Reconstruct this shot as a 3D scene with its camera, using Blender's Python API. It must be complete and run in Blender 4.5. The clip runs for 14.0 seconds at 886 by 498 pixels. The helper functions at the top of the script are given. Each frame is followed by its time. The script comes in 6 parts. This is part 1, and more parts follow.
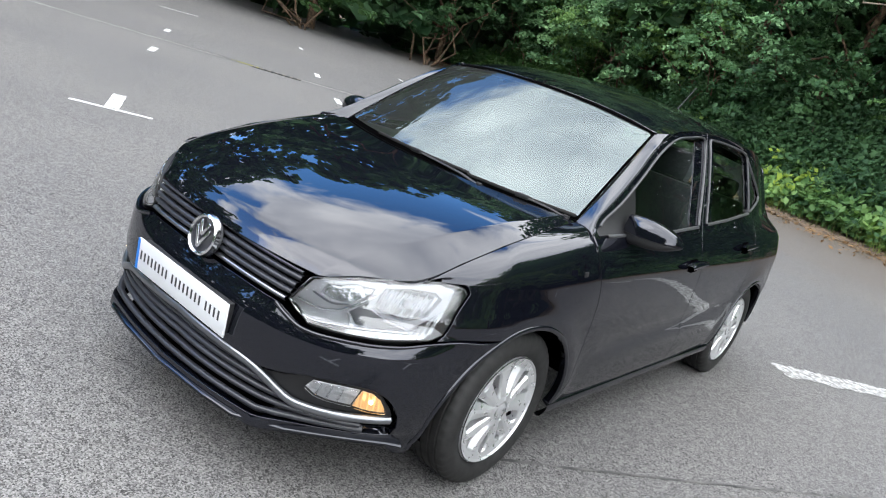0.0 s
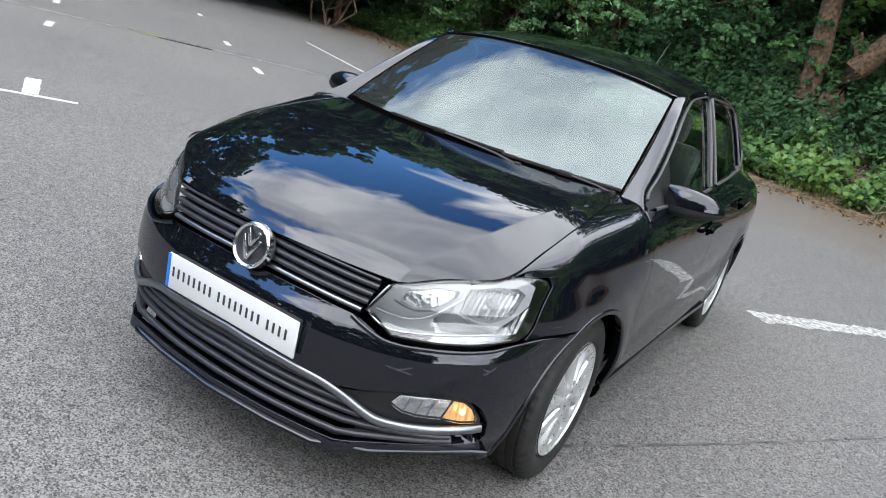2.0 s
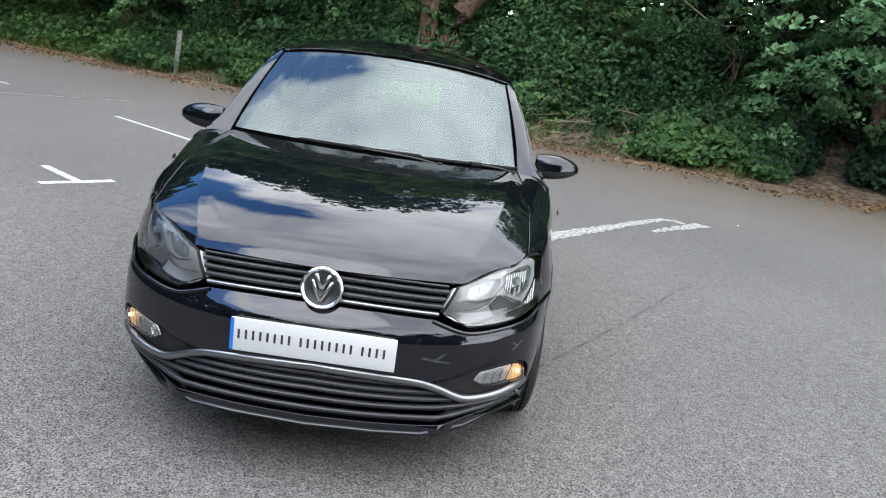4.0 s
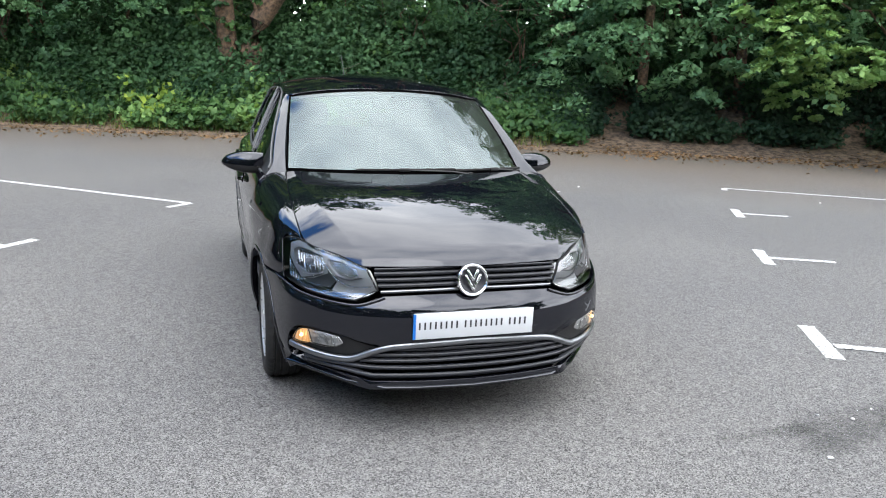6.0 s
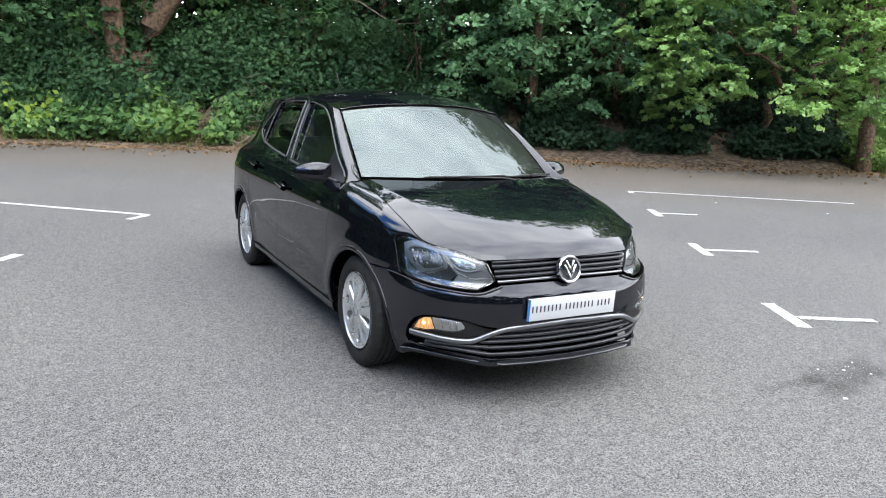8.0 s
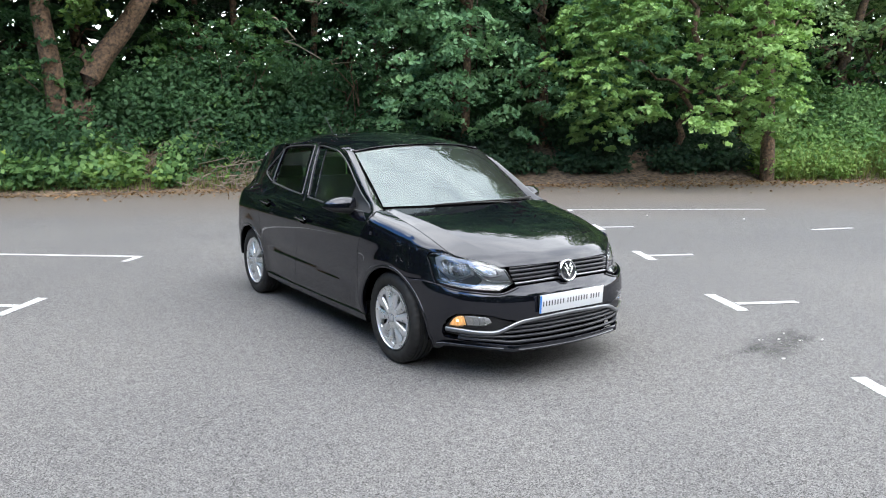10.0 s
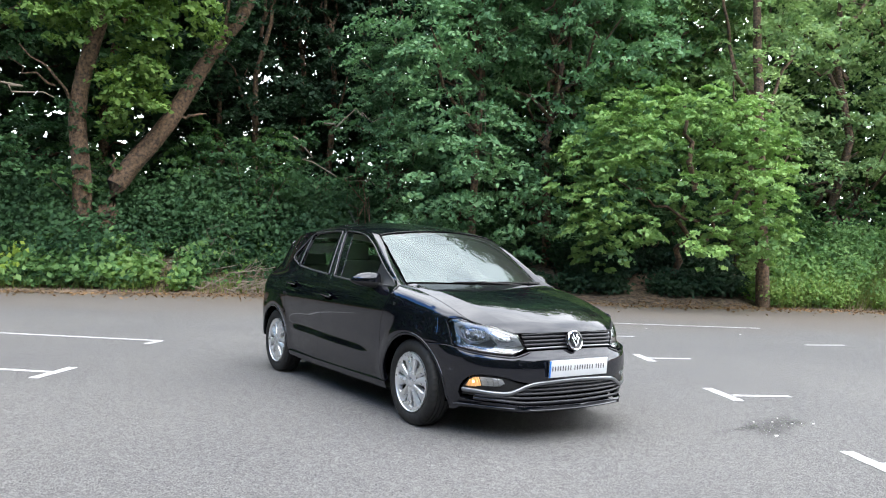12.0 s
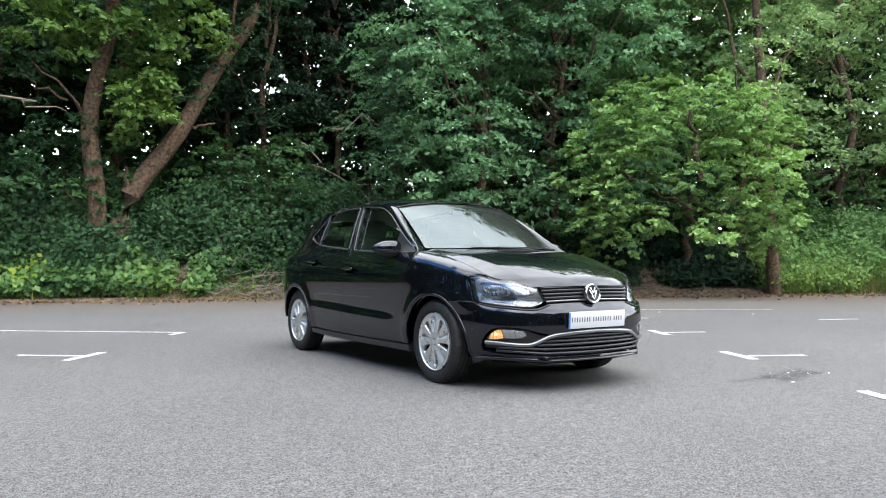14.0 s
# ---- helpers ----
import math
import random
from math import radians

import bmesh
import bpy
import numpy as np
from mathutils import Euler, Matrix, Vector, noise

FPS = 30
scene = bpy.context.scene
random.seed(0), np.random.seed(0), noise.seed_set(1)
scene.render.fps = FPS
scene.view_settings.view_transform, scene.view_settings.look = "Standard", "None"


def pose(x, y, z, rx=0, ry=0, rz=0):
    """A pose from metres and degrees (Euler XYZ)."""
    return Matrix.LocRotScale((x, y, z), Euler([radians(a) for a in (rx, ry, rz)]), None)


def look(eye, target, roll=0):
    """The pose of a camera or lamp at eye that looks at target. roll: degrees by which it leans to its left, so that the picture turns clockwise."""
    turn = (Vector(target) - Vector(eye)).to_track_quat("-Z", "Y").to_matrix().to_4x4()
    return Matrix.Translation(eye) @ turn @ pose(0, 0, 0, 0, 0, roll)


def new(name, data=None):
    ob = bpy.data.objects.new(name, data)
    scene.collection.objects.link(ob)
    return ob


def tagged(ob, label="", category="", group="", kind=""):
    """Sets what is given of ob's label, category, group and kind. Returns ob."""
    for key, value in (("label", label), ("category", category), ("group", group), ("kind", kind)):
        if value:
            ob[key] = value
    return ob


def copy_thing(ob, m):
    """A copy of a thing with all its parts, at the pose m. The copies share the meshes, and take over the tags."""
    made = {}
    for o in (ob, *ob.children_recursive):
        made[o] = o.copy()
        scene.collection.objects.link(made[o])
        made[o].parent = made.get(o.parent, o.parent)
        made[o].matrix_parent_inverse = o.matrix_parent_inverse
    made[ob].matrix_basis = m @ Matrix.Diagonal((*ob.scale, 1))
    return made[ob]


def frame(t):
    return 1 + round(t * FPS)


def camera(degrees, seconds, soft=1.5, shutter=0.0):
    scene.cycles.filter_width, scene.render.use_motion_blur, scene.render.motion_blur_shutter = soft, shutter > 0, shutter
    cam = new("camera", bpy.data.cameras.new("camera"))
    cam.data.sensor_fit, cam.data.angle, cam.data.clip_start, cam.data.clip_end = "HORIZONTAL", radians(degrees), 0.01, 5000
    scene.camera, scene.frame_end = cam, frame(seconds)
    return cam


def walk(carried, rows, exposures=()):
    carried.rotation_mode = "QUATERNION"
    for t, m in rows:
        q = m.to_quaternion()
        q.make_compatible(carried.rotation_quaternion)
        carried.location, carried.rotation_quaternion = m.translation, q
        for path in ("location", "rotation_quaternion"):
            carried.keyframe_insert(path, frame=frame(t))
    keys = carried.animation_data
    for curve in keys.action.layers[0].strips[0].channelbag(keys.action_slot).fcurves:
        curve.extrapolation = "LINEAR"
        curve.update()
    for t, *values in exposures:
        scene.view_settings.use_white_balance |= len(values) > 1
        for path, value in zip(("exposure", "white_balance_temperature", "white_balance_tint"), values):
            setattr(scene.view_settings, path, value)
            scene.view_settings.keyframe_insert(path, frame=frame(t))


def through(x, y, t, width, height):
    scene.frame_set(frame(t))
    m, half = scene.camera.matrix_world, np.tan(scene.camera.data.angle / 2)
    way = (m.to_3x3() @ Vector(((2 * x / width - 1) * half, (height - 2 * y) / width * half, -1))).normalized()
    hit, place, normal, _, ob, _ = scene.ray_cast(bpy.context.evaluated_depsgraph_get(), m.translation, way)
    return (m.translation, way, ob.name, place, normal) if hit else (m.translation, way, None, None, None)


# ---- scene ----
cam = camera(60.9, 14.0, soft=1.1)

PATH = [
    (0, (1.905, -2.182, 1.465), (0.787, -0.612, 0.93), 17.7),
    (0.5, (1.91, -2.184, 1.462), (0.798, -0.608, 0.933), 18.1),
    (1, (1.858, -2.233, 1.453), (0.754, -0.649, 0.933), 18.1),
    (1.5, (1.686, -2.277, 1.4), (0.661, -0.66, 0.821), 17.2),
    (2, (1.391, -2.32, 1.379), (0.508, -0.617, 0.813), 15.5),
    (2.5, (1.167, -2.535, 1.37), (0.51, -0.728, 0.82), 14.9),
    (3, (0.927, -2.776, 1.398), (0.496, -0.898, 0.862), 11.0),
    (3.5, (0.622, -2.874, 1.389), (0.49, -0.941, 0.893), 7.8),
    (3.7, (0.507, -2.934, 1.381), (0.438, -0.995, 0.895), 8.2),
    (5.8, (-0.88, -3.574, 1.444), (-0.316, -1.709, 0.993), 2.7),
    (6, (-1.013, -3.61, 1.466), (-0.435, -1.749, 1.017), 2.1),
    (6.5, (-1.308, -3.598, 1.451), (-0.656, -1.755, 1.029), 1.0),
    (7, (-1.617, -3.574, 1.466), (-0.865, -1.769, 1.05), 1.5),
    (7.5, (-1.942, -3.65, 1.477), (-1.097, -1.882, 1.075), 2.0),
    (8, (-2.237, -3.633, 1.472), (-1.311, -1.909, 1.059), 2.6),
    (8.2, (-2.354, -3.58, 1.467), (-1.367, -1.888, 1.06), 2.4),
    (10.3, (-3.292, -4.179, 1.559), (-2.171, -2.547, 1.277), -0.1),
    (10.5, (-3.375, -4.223, 1.566), (-2.251, -2.582, 1.36), -0.3),
    (11, (-3.458, -4.289, 1.566), (-2.334, -2.644, 1.384), -1.1),
    (11.5, (-3.478, -4.313, 1.467), (-2.349, -2.666, 1.354), -0.6),
    (12, (-3.559, -4.441, 1.211), (-2.441, -2.783, 1.216), 2.1),
    (12.5, (-3.662, -4.531, 0.937), (-2.569, -2.858, 1.026), 1.5),
    (13, (-3.703, -4.536, 0.853), (-2.617, -2.858, 0.923), 1.0),
    (13.5, (-3.71, -4.535, 0.853), (-2.624, -2.856, 0.897), 0.3),
    (14, (-3.711, -4.538, 0.854), (-2.61, -2.868, 0.892), 0.0),
]
walk(cam, [(t, look(eye, target, roll)) for t, eye, target, roll in PATH], [(0, 0.08), (1, 0.10), (1.5, 0.15), (2, -0.07), (2.5, -0.10), (3.7, -0.16), (6, 0.06), (10.3, 0.10), (12.5, 0.20), (13.5, 0.14), (14, 0.12)])

# ---- light ----
SUN_TURN, SUN_UP = 200.0, 52.0
world = bpy.data.worlds.new("sky")
scene.world = world
world.use_nodes = True
wn, wl = world.node_tree.nodes, world.node_tree.links
wn.clear()
w_out = wn.new("ShaderNodeOutputWorld")
sky = wn.new("ShaderNodeTexSky")
sky.sky_type, sky.sun_disc = "NISHITA", False
sky.ozone_density, sky.dust_density = 4.0, 0.3
sky.sun_elevation, sky.sun_rotation = radians(SUN_UP), radians(SUN_TURN)
sky_bg = wn.new("ShaderNodeBackground")
sky_bg.inputs["Strength"].default_value = 0.70
w_deep = wn.new("ShaderNodeHueSaturation")       # clear washed air between the clouds
w_deep.inputs["Saturation"].default_value = 1.22
wl.new(sky.outputs[0], w_deep.inputs["Color"])
wl.new(w_deep.outputs[0], sky_bg.inputs["Color"])
cloud_bg = wn.new("ShaderNodeBackground")
cloud_bg.inputs["Strength"].default_value = 4.8
w_tc = wn.new("ShaderNodeTexCoord")
w_map = wn.new("ShaderNodeMapping")
w_map.inputs["Scale"].default_value = (1.0, 1.0, 1.9)
w_map.inputs["Rotation"].default_value = (0.0, 0.0, 0.6)
wl.new(w_tc.outputs["Generated"], w_map.inputs["Vector"])
w_noise = wn.new("ShaderNodeTexNoise")
w_noise.inputs["Scale"].default_value, w_noise.inputs["Detail"].default_value = 2.6, 9.0
w_noise.inputs["Roughness"].default_value, w_noise.inputs["Distortion"].default_value = 0.55, 0.35
wl.new(w_map.outputs[0], w_noise.inputs["Vector"])
w_cover = wn.new("ShaderNodeValToRGB")
w_cover.color_ramp.elements[0].position, w_cover.color_ramp.elements[1].position = 0.505, 0.625
w_dot = wn.new("ShaderNodeVectorMath")           # thicker cloud to one side
w_dot.operation = "DOT_PRODUCT"
w_dot.inputs[1].default_value = (0.24, -0.08, 0.30)
wl.new(w_tc.outputs["Generated"], w_dot.inputs[0])
w_lean = wn.new("ShaderNodeMath")
wl.new(w_dot.outputs["Value"], w_lean.inputs[0])
wl.new(w_noise.outputs["Fac"], w_lean.inputs[1])
w_axes = wn.new("ShaderNodeSeparateXYZ")         # pale haze low down
wl.new(w_tc.outputs["Generated"], w_axes.inputs[0])
w_haze = wn.new("ShaderNodeMapRange")
w_haze.inputs["From Min"].default_value, w_haze.inputs["From Max"].default_value = 0.36, 0.14
w_haze.inputs["To Max"].default_value = 0.35
wl.new(w_axes.outputs["Z"], w_haze.inputs["Value"])
w_low = wn.new("ShaderNodeMath")
wl.new(w_lean.outputs[0], w_low.inputs[0])
wl.new(w_haze.outputs[0], w_low.inputs[1])
wl.new(w_low.outputs[0], w_cover.inputs["Fac"])
w_tone = wn.new("ShaderNodeTexNoise")
w_tone.inputs["Scale"].default_value, w_tone.inputs["Detail"].default_value = 3.2, 5.0
wl.new(w_map.outputs[0], w_tone.inputs["Vector"])
w_shade = wn.new("ShaderNodeValToRGB")
w_shade.color_ramp.elements[0].position, w_shade.color_ramp.elements[0].color = 0.34, (0.64, 0.68, 0.74, 1)
w_shade.color_ramp.elements[1].position, w_shade.color_ramp.elements[1].color = 0.64, (1.10, 1.13, 1.15, 1)
wl.new(w_tone.outputs["Fac"], w_shade.inputs["Fac"])
wl.new(w_shade.outputs["Color"], cloud_bg.inputs["Color"])
w_mix = wn.new("ShaderNodeMixShader")
wl.new(w_cover.outputs["Color"], w_mix.inputs[0])
wl.new(sky_bg.outputs[0], w_mix.inputs[1])
wl.new(cloud_bg.outputs[0], w_mix.inputs[2])
wl.new(w_mix.outputs[0], w_out.inputs["Surface"])
sun = new("sun", bpy.data.lights.new("sun", "SUN"))
sun.data.energy, sun.data.angle, sun.data.color = 1.0, radians(45), (1.0, 0.975, 0.93)
sun.rotation_euler = (radians(90 - SUN_UP), 0, radians(180 - SUN_TURN))

# ---- materials ----


def material(name, base, rough=0.5, metal=0.0, **extra):
    m = bpy.data.materials.new(name)
    m.use_nodes = True
    b = m.node_tree.nodes["Principled BSDF"]
    b.inputs["Base Color"].default_value = (*base, 1)
    b.inputs["Roughness"].default_value = rough
    b.inputs["Metallic"].default_value = metal
    for key, value in extra.items():
        b.inputs[key.replace("_", " ").title().replace("Ior", "IOR")].default_value = value
    return m


def node(m, kind, **values):
    n = m.node_tree.nodes.new(kind)
    for key, value in values.items():
        n.inputs[key.replace("_", " ").title()].default_value = value
    return n


def link(m, a, out, b, inp):
    m.node_tree.links.new(a.outputs[out], b.inputs[inp])


def coords(m):
    g = m.node_tree.nodes.new("ShaderNodeNewGeometry")
    return g


def grain(m, scale, low, high, detail=4.0, lo=0.35, hi=0.65, where=None):
    """Noise in world metres between two colours. Returns the ramp."""
    n = node(m, "ShaderNodeTexNoise", scale=scale, detail=detail)
    link(m, where or coords(m), "Position", n, "Vector") if where is None or "Position" in where.outputs else link(m, where, "Vector", n, "Vector")
    r = m.node_tree.nodes.new("ShaderNodeValToRGB")
    r.color_ramp.elements[0].position, r.color_ramp.elements[1].position = lo, hi
    r.color_ramp.elements[0].color, r.color_ramp.elements[1].color = (*low, 1), (*high, 1)
    link(m, n, "Fac", r, "Fac")
    return r


def bump(m, scale, strength, distance=0.01, detail=4.0):
    n = node(m, "ShaderNodeTexNoise", scale=scale, detail=detail)
    link(m, coords(m), "Position", n, "Vector")
    b = node(m, "ShaderNodeBump", strength=strength, distance=distance)
    link(m, n, "Fac", b, "Height")
    link(m, b, "Normal", m.node_tree.nodes["Principled BSDF"], "Normal")
    return b


def mixed(m, fac, a, b, how="MIX"):
    x = m.node_tree.nodes.new("ShaderNodeMix")
    x.data_type, x.blend_type = "RGBA", how
    if isinstance(fac, float):
        x.inputs[0].default_value = fac
    else:
        m.node_tree.links.new(fac, x.inputs[0])
    m.node_tree.links.new(a, x.inputs[6])
    m.node_tree.links.new(b, x.inputs[7])
    return x


# gloss black paint with faint dust and swirl
PAINT = material("black_paint", (0.0030, 0.0034, 0.0058), 0.02, 0.0)
PAINT.node_tree.nodes["Principled BSDF"].inputs["IOR"].default_value = 1.66
PAINT.node_tree.nodes["Principled BSDF"].inputs["Specular Tint"].default_value = (0.91, 0.925, 1.0, 1)
_r = grain(PAINT, 9.0, (0.008, 0.008, 0.008), (0.03, 0.03, 0.03), 5.0)
link(PAINT, _r, "Color", PAINT.node_tree.nodes["Principled BSDF"], "Roughness")
PLASTIC = material("black_plastic", (0.007, 0.007, 0.008), 0.55)
bump(PLASTIC, 900, 0.15, 0.001)
SLAT = material("grille_black", (0.024, 0.025, 0.031), 0.33)
# black trim and liners; shade in openings and arches is put into this colour
LINER = material("liner_shade_black", (0.0015, 0.0015, 0.0016), 1.0, 0.0, specular_ior_level=0.0)
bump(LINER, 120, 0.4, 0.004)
RUBBER = material("tyre_rubber", (0.02, 0.02, 0.021), 0.72)
_r = grain(RUBBER, 30.0, (0.004, 0.004, 0.004), (0.013, 0.0125, 0.0125), 6.0)
link(RUBBER, _r, "Color", RUBBER.node_tree.nodes["Principled BSDF"], "Base Color")
bump(RUBBER, 300, 0.2, 0.001)
SEAL = material("window_seal", (0.075, 0.077, 0.080), 0.36, 0.3)
CHROME = material("chrome", (0.80, 0.81, 0.82), 0.20, 1.0)
MATT_CHROME = material("matt_chrome", (0.27, 0.28, 0.30), 0.34, 1.0)
ALLOY = material("silver_alloy", (0.68, 0.685, 0.695), 0.34, 0.75)
_r = grain(ALLOY, 40.0, (0.26, 0.26, 0.26), (0.40, 0.40, 0.40), 4.0)
link(ALLOY, _r, "Color", ALLOY.node_tree.nodes["Principled BSDF"], "Roughness")
# shade behind the spokes put into the barrel and disc colours
ALLOY_DARK = material("alloy_slot_shade", (0.012, 0.012, 0.013), 0.6, 0.2)
DISC = material("brake_disc_steel", (0.07, 0.066, 0.062), 0.5, 0.8)
REFLECTOR = material("lamp_reflector", (0.60, 0.61, 0.63), 0.18, 0.8)
bump(REFLECTOR, 45, 0.5, 0.010)
LAMP_GREY = material("lamp_inner_grey", (0.62, 0.63, 0.65), 0.30, 0.0)
LAMP_DARK = material("lamp_inner_dark", (0.16, 0.165, 0.18), 0.18)
PLATE = material("plate_white", (0.62, 0.63, 0.65), 0.3)
PLATE_BLUE = material("plate_blue", (0.012, 0.16, 0.55), 0.35)
INK = material("plate_ink", (0.03, 0.03, 0.035), 0.5)
SEAT = material("seat_cloth", (0.075, 0.078, 0.085), 0.95)
bump(SEAT, 250, 0.4, 0.002)
DASH = material("dashboard_plastic", (0.03, 0.031, 0.033), 0.6)
bump(DASH, 400, 0.3, 0.001)
HEADLINER = material("headliner", (0.60, 0.60, 0.58), 0.95)


def glass(name, tint, ior=1.5, dust=0.0, mirror=(1.0, 1.0, 1.0)):
    """Thin clear glass: what is behind shows through, tinted, under a mirror-like surface."""
    m = bpy.data.materials.new(name)
    m.use_nodes = True
    t = m.node_tree
    t.nodes.clear()
    out = t.nodes.new("ShaderNodeOutputMaterial")
    clear = t.nodes.new("ShaderNodeBsdfTransparent")
    clear.inputs["Color"].default_value = (*tint, 1)
    shine = t.nodes.new("ShaderNodeBsdfGlossy")
    shine.inputs["Roughness"].default_value = 0.0
    shine.inputs["Color"].default_value = (*mirror, 1)
    fresnel = t.nodes.new("ShaderNodeFresnel")
    fresnel.inputs["IOR"].default_value = ior
    mix = t.nodes.new("ShaderNodeMixShader")
    t.links.new(fresnel.outputs[0], mix.inputs[0])
    t.links.new(clear.outputs[0], mix.inputs[1])
    t.links.new(shine.outputs[0], mix.inputs[2])
    film = t.nodes.new("ShaderNodeBsdfDiffuse")       # a film of dust
    film.inputs["Color"].default_value = (0.66, 0.68, 0.66, 1)
    dusty = t.nodes.new("ShaderNodeMixShader")
    dusty.inputs[0].default_value = dust
    t.links.new(mix.outputs[0], dusty.inputs[1])
    t.links.new(film.outputs[0], dusty.inputs[2])
    t.links.new(dusty.outputs[0], out.inputs[0])
    return m


GLASS = glass("side_glass", (0.88, 0.94, 0.91), 1.5)
SCREEN = glass("windscreen_glass", (0.70, 0.82, 0.77), 4.0, 0.022, (0.305, 0.352, 0.360))
LENS = glass("clear_lamp_lens", (0.93, 0.94, 0.95), 1.85)
AMBER = glass("amber_lens", (1.0, 0.86, 0.68), 1.5)
BULB = material("amber_reflector", (0.95, 0.80, 0.58), 0.22, 0.6)
BULB.node_tree.nodes["Principled BSDF"].inputs["Emission Color"].default_value = (1.0, 0.58, 0.27, 1)
BULB.node_tree.nodes["Principled BSDF"].inputs["Emission Strength"].default_value = 0.50


def flutes(m, scale, strength):
    c = m.node_tree.nodes.new("ShaderNodeTexCoord")
    w = node(m, "ShaderNodeTexWave", scale=scale, distortion=0.6)
    w.bands_direction = "X"
    link(m, c, "Object", w, "Vector")
    b = node(m, "ShaderNodeBump", strength=strength, distance=0.01)
    link(m, w, "Fac", b, "Height")
    link(m, b, "Normal", m.node_tree.nodes["Principled BSDF"], "Normal")


FLUTED = material("fluted_reflector", (0.64, 0.65, 0.67), 0.18, 0.8)
flutes(FLUTED, 34.0, 0.6)
flutes(BULB, 26.0, 0.8)

# worn car park surface: pale stones in grey binder, patches of dust and dark drips
ASPHALT = material("worn_asphalt", (0.12, 0.12, 0.12), 0.9, 0.0, specular_ior_level=0.2)
_p = ASPHALT.node_tree.nodes["Principled BSDF"]
_v = node(ASPHALT, "ShaderNodeTexVoronoi", scale=210.0)
link(ASPHALT, coords(ASPHALT), "Position", _v, "Vector")
_stones = ASPHALT.node_tree.nodes.new("ShaderNodeValToRGB")
_stones.color_ramp.elements[0].position, _stones.color_ramp.elements[0].color = 0.0, (0.030, 0.029, 0.029, 1)
_stones.color_ramp.elements[1].position, _stones.color_ramp.elements[1].color = 1.0, (0.212, 0.206, 0.203, 1)
_sep = ASPHALT.node_tree.nodes.new("ShaderNodeSeparateColor")
link(ASPHALT, _v, "Color", _sep, "Color")
link(ASPHALT, _sep, "Red", _stones, "Fac")
_big = grain(ASPHALT, 0.35, (0.88, 0.88, 0.90), (1.08, 1.07, 1.06), 5.0, 0.3, 0.7)
_mid = grain(ASPHALT, 22.0, (0.86, 0.86, 0.865), (1.13, 1.13, 1.12), 6.0, 0.32, 0.68)
_m1 = mixed(ASPHALT, 1.0, _stones.outputs["Color"], _big.outputs["Color"], "MULTIPLY")
_m2 = mixed(ASPHALT, 1.0, _m1.outputs[2], _mid.outputs["Color"], "MULTIPLY")
_way = ASPHALT.node_tree.nodes.new("ShaderNodeVectorMath")      # brown dust and rotted leaves swept to the bank
_way.operation = "DOT_PRODUCT"
_way.inputs[1].default_value = (0.52, 0.854, 0.0)
link(ASPHALT, coords(ASPHALT), "Position", _way, 0)
_drift = node(ASPHALT, "ShaderNodeTexNoise", scale=0.5, detail=6.0)
link(ASPHALT, coords(ASPHALT), "Position", _drift, "Vector")
_reach = ASPHALT.node_tree.nodes.new("ShaderNodeMath")
_reach.operation = "MULTIPLY_ADD"
_reach.inputs[1].default_value = 4.0
link(ASPHALT, _drift, "Fac", _reach, 0)
link(ASPHALT, _way, "Value", _reach, 2)
_dust = ASPHALT.node_tree.nodes.new("ShaderNodeMapRange")
_dust.inputs["From Min"].default_value, _dust.inputs["From Max"].default_value = 8.2, 13.2
_dust.inputs["To Max"].default_value = 0.88
link(ASPHALT, _reach, 0, _dust, "Value")
_soil = grain(ASPHALT, 20.0, (0.085, 0.070, 0.057), (0.165, 0.135, 0.110), 6.0)
_m3 = mixed(ASPHALT, _dust.outputs[0], _m2.outputs[2], _soil.outputs["Color"])
_chips = node(ASPHALT, "ShaderNodeTexVoronoi", scale=46.0)       # a few paler chippings
link(ASPHALT, coords(ASPHALT), "Position", _chips, "Vector")
_chip = ASPHALT.node_tree.nodes.new("ShaderNodeValToRGB")
_chip.color_ramp.elements[0].position, _chip.color_ramp.elements[0].color = 0.10, (0.55, 0.55, 0.55, 1)
_chip.color_ramp.elements[1].position, _chip.color_ramp.elements[1].color = 0.17, (0, 0, 0, 1)
link(ASPHALT, _chips, "Distance", _chip, "Fac")
_pale = ASPHALT.node_tree.nodes.new("ShaderNodeRGB")
_pale.outputs[0].default_value = (0.27, 0.262, 0.25, 1)
_m4 = mixed(ASPHALT, _chip.outputs["Color"], _m3.outputs[2], _pale.outputs[0])
link(ASPHALT, _m4, 2, _p, "Base Color")
_b = node(ASPHALT, "ShaderNodeBump", strength=0.30, distance=0.004)
link(ASPHALT, _v, "Distance", _b, "Height")
link(ASPHALT, _b, "Normal", _p, "Normal")

# road paint, worn through to the stones
MARKING = material("worn_white_line", (0.7, 0.7, 0.69), 0.7)
_w = grain(MARKING, 55.0, (0.20, 0.20, 0.20), (0.64, 0.64, 0.63), 6.0, 0.40, 0.56)
link(MARKING, _w, "Color", MARKING.node_tree.nodes["Principled BSDF"], "Base Color")
bump(MARKING, 90, 0.5, 0.004)
FADED = material("faded_white_paint", (0.5, 0.5, 0.49), 0.75)
_w = grain(FADED, 30.0, (0.15, 0.145, 0.14), (0.42, 0.42, 0.41), 8.0, 0.40, 0.62)
link(FADED, _w, "Color", FADED.node_tree.nodes["Principled BSDF"], "Base Color")
bump(FADED, 90, 0.5, 0.004)
FOG_SHELL = material("fog_lamp_shell", (0.82, 0.83, 0.85), 0.20, 0.55)
bump(FOG_SHELL, 45, 0.8, 0.012)
BULB_LIT = material("lit_indicator_bulb", (1.0, 0.8, 0.5), 0.4)
